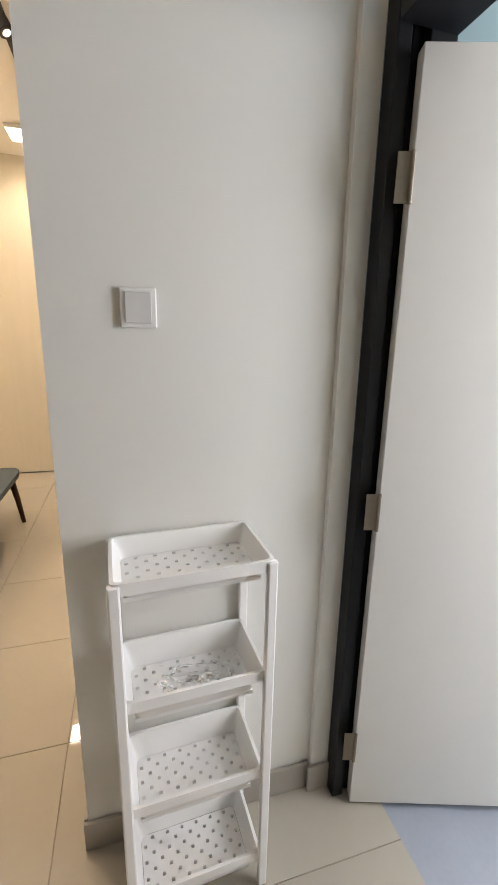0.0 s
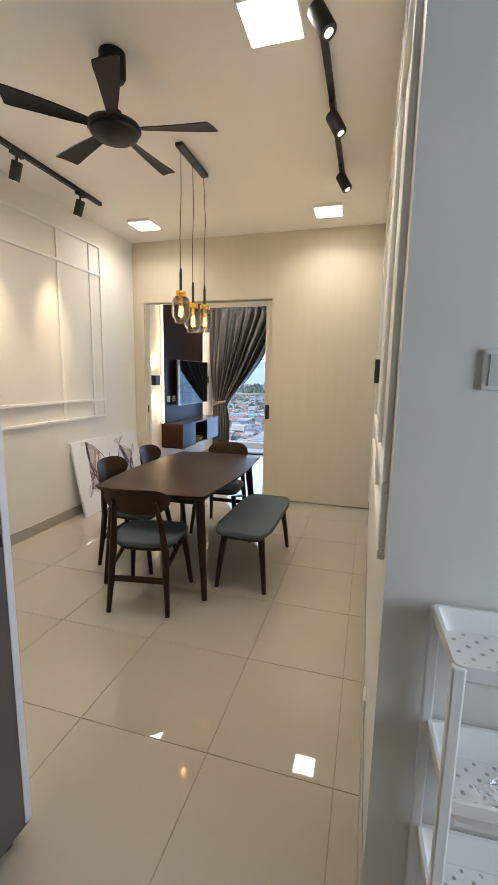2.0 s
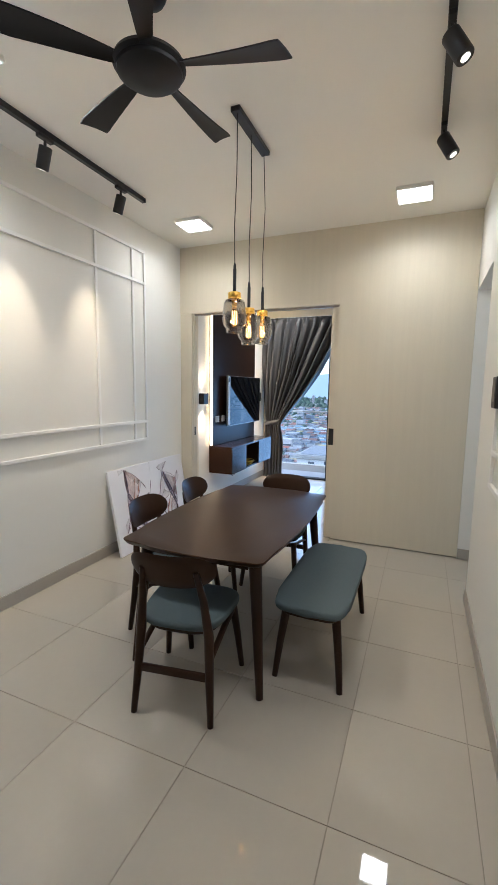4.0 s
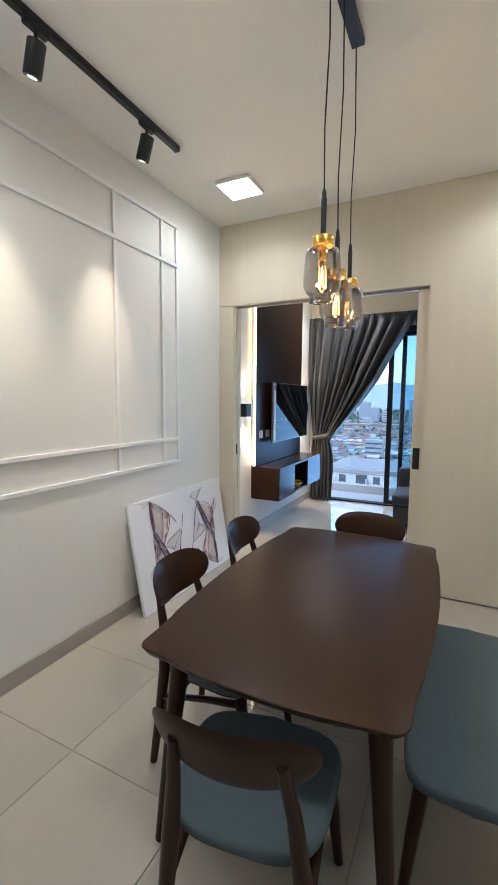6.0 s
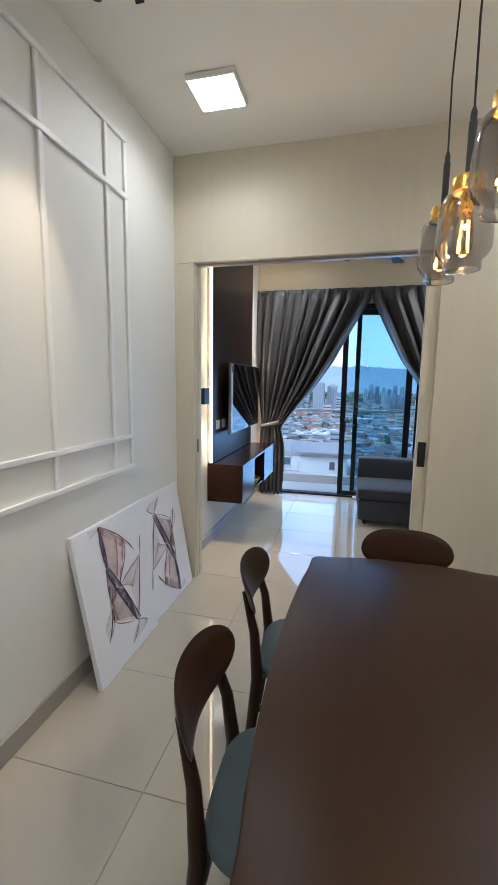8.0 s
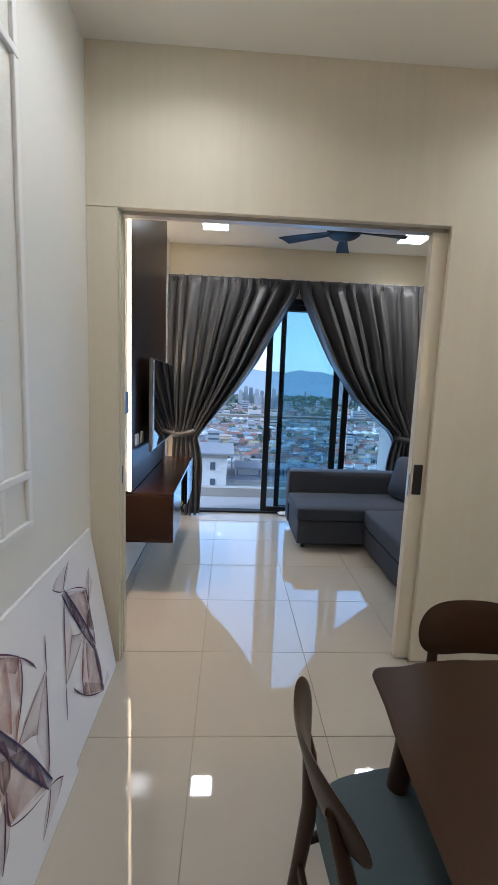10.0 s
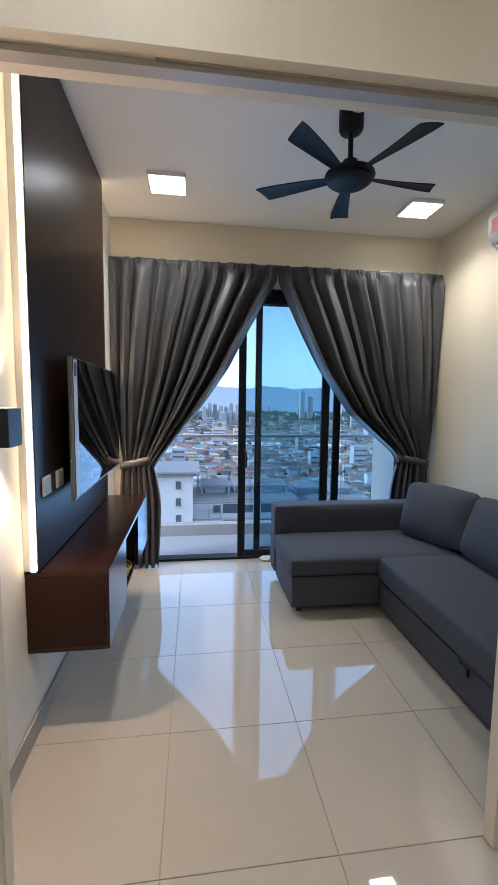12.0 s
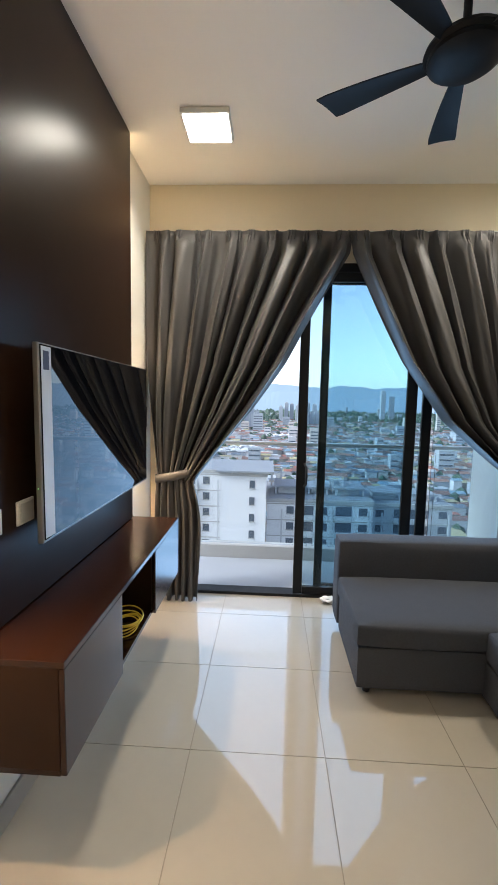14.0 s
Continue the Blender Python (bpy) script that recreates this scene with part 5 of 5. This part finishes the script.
def tower_block(x, y, w, d, top, label, storeys, bays, mat=None, cap=True):
    b = thing("apartment_tower", (x, y, GROUND), 0, label, "building")
    h = top - GROUND
    part("wall", box(-w / 2, w / 2, -d / 2, d / 2, 0, h), mat or M_TOWER, b)
    if cap:
        part("roof", box(-w / 4, w / 4, -d / 4, d / 4, h, h + 4), M_GREYBLOCK, b)
    for k in range(bays):
        xx = -w / 2 + w * (k + 0.5) / bays
        part("window_column", box(xx - w / bays * 0.22, xx + w / bays * 0.22, -d / 2 - 0.3, -d / 2 - 0.02, 4, h - 3), M_FARGLASS, b)


houses()
woods()
towers()
tower_block(-95, 1150, 30, 22, 3, "pale high-rise apartment tower in the distance", 30, 4)
tower_block(-60, 1160, 26, 22, -4, "pale high-rise apartment tower in the distance", 30, 4)
tower_block(498, 1900, 20, 20, 54, "slim grey twin high-rise tower in the distance", 40, 3, M_GREYBLOCK)
tower_block(540, 1910, 20, 20, 30, "slim grey twin high-rise tower in the distance", 40, 3, M_GREYBLOCK)
for k, (tx, tw, tt) in enumerate(((90, 15, -31), (109, 14, -27), (126, 15, -33), (143, 12, -29))):
    tower_block(tx, 1300 + 6 * k, tw, 16, tt, "pale pinkish high-rise apartment tower among low houses", 24, 3)
for k in range(7):
    tower_block(38 + 21 * k, 1600 + 17 * (k % 3), 15, 16, -18 + 5 * ((k * 3) % 4), "white far-off apartment tower", 20, 2)
tower_block(-330, 1700, 40, 26, -5, "pale housing slab in the distance", 20, 6)
tower_block(-260, 1500, 36, 26, -22, "pale housing slab in the distance", 20, 6)


def block(name, x0, x1, y0, y1, top, mat, label, windows, storeys, balconies=()):
    """A nearby apartment block: storeys of windows on the face towards the viewer."""
    b = thing(name, ((x0 + x1) / 2, y0, GROUND), 0, label, "building")
    w, d, h = x1 - x0, y1 - y0, top - GROUND
    part("wall", box(-w / 2, w / 2, 0, d, 0, h), mat, b)
    part("parapet", box(-w / 2 - 0.2, w / 2 + 0.2, -0.25, d + 0.25, h + 0.01, h + 0.55), M_CONCRETE, b)
    part("roof", box(-w / 2 + 0.4, w / 2 - 0.4, 0.4, d - 0.4, h + 0.56, h + 0.66), M_SLATE, b)
    for s in range(storeys):
        z = h - 2.9 * (s + 1)
        if balconies:
            part("storey_band", box(-w / 2 - 0.12, w / 2 + 0.12, -0.16, -0.012, z + 2.55, z + 2.72), M_CONCRETE, b)
        for wx, ww in windows:
            wi = part("window", box(wx - ww / 2, wx + ww / 2, -0.06, -0.012, z + 0.9, z + 2.2), M_DARKWIN, b)
            part("sill", box(wx - ww / 2 - 0.1, wx + ww / 2 + 0.1, -0.22, -0.012, z + 0.78, z + 0.88), M_CONCRETE, wi)
        for bx, bw in balconies:
            ba = part("balcony", box(bx - bw / 2, bx + bw / 2, -1.2, -0.012, z - 0.05, z + 0.10), M_CONCRETE, b)
            part("balcony_front", box(bx - bw / 2, bx + bw / 2, -1.2, -1.12, z + 0.101, z + 1.0), M_GREYBLOCK, ba)
            part("balcony_recess", box(bx - bw / 2 + 0.3, bx + bw / 2 - 0.3, -0.08, -0.013, z + 0.101, z + 2.4), M_DARKWIN, ba)
    for fx in ([-0.36, 0.12, 0.46] if balconies else []):
        part("fin", box(fx * w - 0.14, fx * w + 0.14, -0.42, -0.165, h - 2.9 * storeys, h - 1.2), M_GREYBLOCK, b)
    if not balconies:
        part("roof_slab", box(-w / 2 - 0.7, w / 2 + 1.2, -0.8, d + 0.6, h + 0.67, h + 1.0), M_SLATE, b)
    return b


def pergola(x, y, z, w, d, h):
    """An open roof-terrace frame on four posts."""
    g = thing("roof_pergola", (x, y, z), 0, "open grey concrete frame on the apartment roof", "roof structure", "roof pergolas")
    for sx in (0, 1):
        for sy in (0, 1):
            part("post", box(sx * w - 0.14, sx * w + 0.14, sy * d - 0.14, sy * d + 0.14, 0, h), M_GREYBLOCK, g)
        part("beam", box(sx * w - 0.14, sx * w + 0.14, -0.3, d + 0.3, h + 0.002, h + 0.3), M_GREYBLOCK, g)
    for sy in (0, 1):
        part("rafter", box(-0.3, w + 0.3, sy * d - 0.14, sy * d + 0.14, h + 0.302, h + 0.55), M_GREYBLOCK, g)


pergola(-1.6, 87, -15.5, 1.9, 3.5, 3.2)
pergola(9.8, 82, -15.5, 1.8, 3.0, 2.2)
block("apartment_block", -10.4, -2.6, 74, 86, -11.2, M_WHITEBLOCK, "white rendered apartment block below the balcony", [(1.5, 0.9)], 8)
block("apartment_block", -2.4, 16.2, 77, 92, -16.2, M_WHITEBLOCK, "white apartment block with grey balconies", [(-5.2, 1.3), (0.6, 1.5), (7.6, 1.5)], 7, [(-2.6, 3.6), (4.2, 3.4)])
block("apartment_block", -22.5, -10.8, 78, 92, -11.5, M_WHITEBLOCK, "white apartment block with small balconies", [(-3.0, 1.2), (3.2, 1.2)], 7, [(0.5, 2.6)])
block("apartment_block", 17.0, 32.0, 82, 96, -17.6, M_GREYBLOCK, "grey apartment block with long balconies", [(-5.8, 1.5), (5.8, 1.5)], 7, [(0.0, 7.0)])
for k, (x, y, w, d, z) in enumerate(((1.6, 80, 5.5, 7, -14.2), (7.0, 81, 4.0, 6, -14.5), (12.6, 80, 5.5, 7, -14.3), (20.5, 84, 5.5, 6, -15.7), (27.5, 84, 5, 6, -15.9))):
    r = thing("roof_pavilion", (x, y, z), 0, "dark flat-roofed pavilion on the apartment roof", "roof structure", "roof pavilions")
    part("slab_roof", box(-w / 2, w / 2, 0, d, 0.0, 0.35), M_SLATE, r)
    part("core", box(-w / 2 + 0.8, w / 2 - 0.8, 1.2, d - 0.6, -1.4, -0.005), M_GREYBLOCK, r)
    for sx in (-1, 1):
        part("column", box(sx * (w / 2 - 0.3) - 0.15, sx * (w / 2 - 0.3) + 0.15, 0.2, 0.5, -1.5, -0.005), M_GREYBLOCK, r)

def factory(x, y, w, d, h):
    f = thing("factory_hall", (x, y, GROUND), 0, "long pale-roofed factory hall among the houses", "building", "factory halls")
    part("wall", box(-w / 2, w / 2, -d / 2, d / 2, 0, h), M_HOUSEWALL, f)
    n = max(2, int(w // 14))
    for k in range(n):
        x0, x1 = -w / 2 + w * k / n, -w / 2 + w * (k + 1) / n
        bm = bmesh.new()
        a = [bm.verts.new(p) for p in ((x0, -d / 2 - 0.5, h + 0.02), (x1, -d / 2 - 0.5, h + 0.02), ((x0 + x1) / 2, -d / 2 - 0.5, h + 2.5))]
        b = [bm.verts.new(p) for p in ((x0, d / 2 + 0.5, h + 0.02), (x1, d / 2 + 0.5, h + 0.02), ((x0 + x1) / 2, d / 2 + 0.5, h + 2.5))]
        bm.faces.new(a), bm.faces.new(b[::-1])
        for q in range(3):
            p = (q + 1) % 3
            bm.faces.new((a[q], a[p], b[p], b[q]))
        part("roof_bay", bm, M_PALEROOF, f)


M_PALEROOF = palette("pale_sheet_roof", [(0.62, 0.64, 0.66), (0.55, 0.58, 0.62)])
for fx, fy, fw, fd in ((-75, 610, 90, 30), (-30, 655, 70, 26), (95, 720, 120, 34), (215, 690, 80, 30), (-190, 760, 110, 30), (60, 900, 140, 40)):
    factory(fx, fy, fw, fd, 9)

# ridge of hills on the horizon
M_HILL = bpy.data.materials.new("hills_with_haze_glow")
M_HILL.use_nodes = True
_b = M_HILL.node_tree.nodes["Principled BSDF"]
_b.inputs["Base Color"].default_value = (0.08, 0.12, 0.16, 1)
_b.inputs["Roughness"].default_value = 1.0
# pale blue emission stands in for the air's haze before the hills
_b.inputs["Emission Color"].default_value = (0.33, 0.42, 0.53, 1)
_b.inputs["Emission Strength"].default_value = HAZE_GLOW


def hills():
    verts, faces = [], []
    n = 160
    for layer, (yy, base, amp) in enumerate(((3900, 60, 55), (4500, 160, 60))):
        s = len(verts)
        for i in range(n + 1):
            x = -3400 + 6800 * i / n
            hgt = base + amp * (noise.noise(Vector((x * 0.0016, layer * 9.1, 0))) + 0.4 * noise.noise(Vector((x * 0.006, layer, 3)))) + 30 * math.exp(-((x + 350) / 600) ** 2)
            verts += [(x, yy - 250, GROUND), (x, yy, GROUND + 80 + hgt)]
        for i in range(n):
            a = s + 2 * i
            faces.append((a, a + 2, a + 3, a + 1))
    tagged(new("backdrop", mesh_from("backdrop", verts, faces, M_HILL)), "low blue hills on the horizon, glowing in place of haze", "hills", kind="structure")


hills()


# ---- floor tiles ----
def tiles():
    xs = [-3.158, -3.15, -2.55, -1.95, -1.35, -0.75, -0.245, 0.155, 0.77]
    ys = [-1.6] + [1.39 + 0.6 * j for j in range(-4, 11)] + [7.715]
    xs = xs[1:]
    xs[0] = -3.157
    shared = {}
    for i in range(len(xs) - 1):
        for j in range(len(ys) - 1):
            x0, x1, y0, y1 = xs[i] + 0.0016, xs[i + 1] - 0.0016, ys[j] + 0.0016, ys[j + 1] - 0.0016
            key = (round(x1 - x0, 3), round(y1 - y0, 3))
            if key not in shared:
                shared[key] = finish("floor_tile", box(-key[0] / 2, key[0] / 2, -key[1] / 2, key[1] / 2, -0.008, 0.0, 0.0008, 1), M_TILE)
            ob = new("floor_tile", shared[key])
            ob.parent = floor
            ob.location = ((x0 + x1) / 2, (y0 + y1) / 2, 0.0)


tiles()
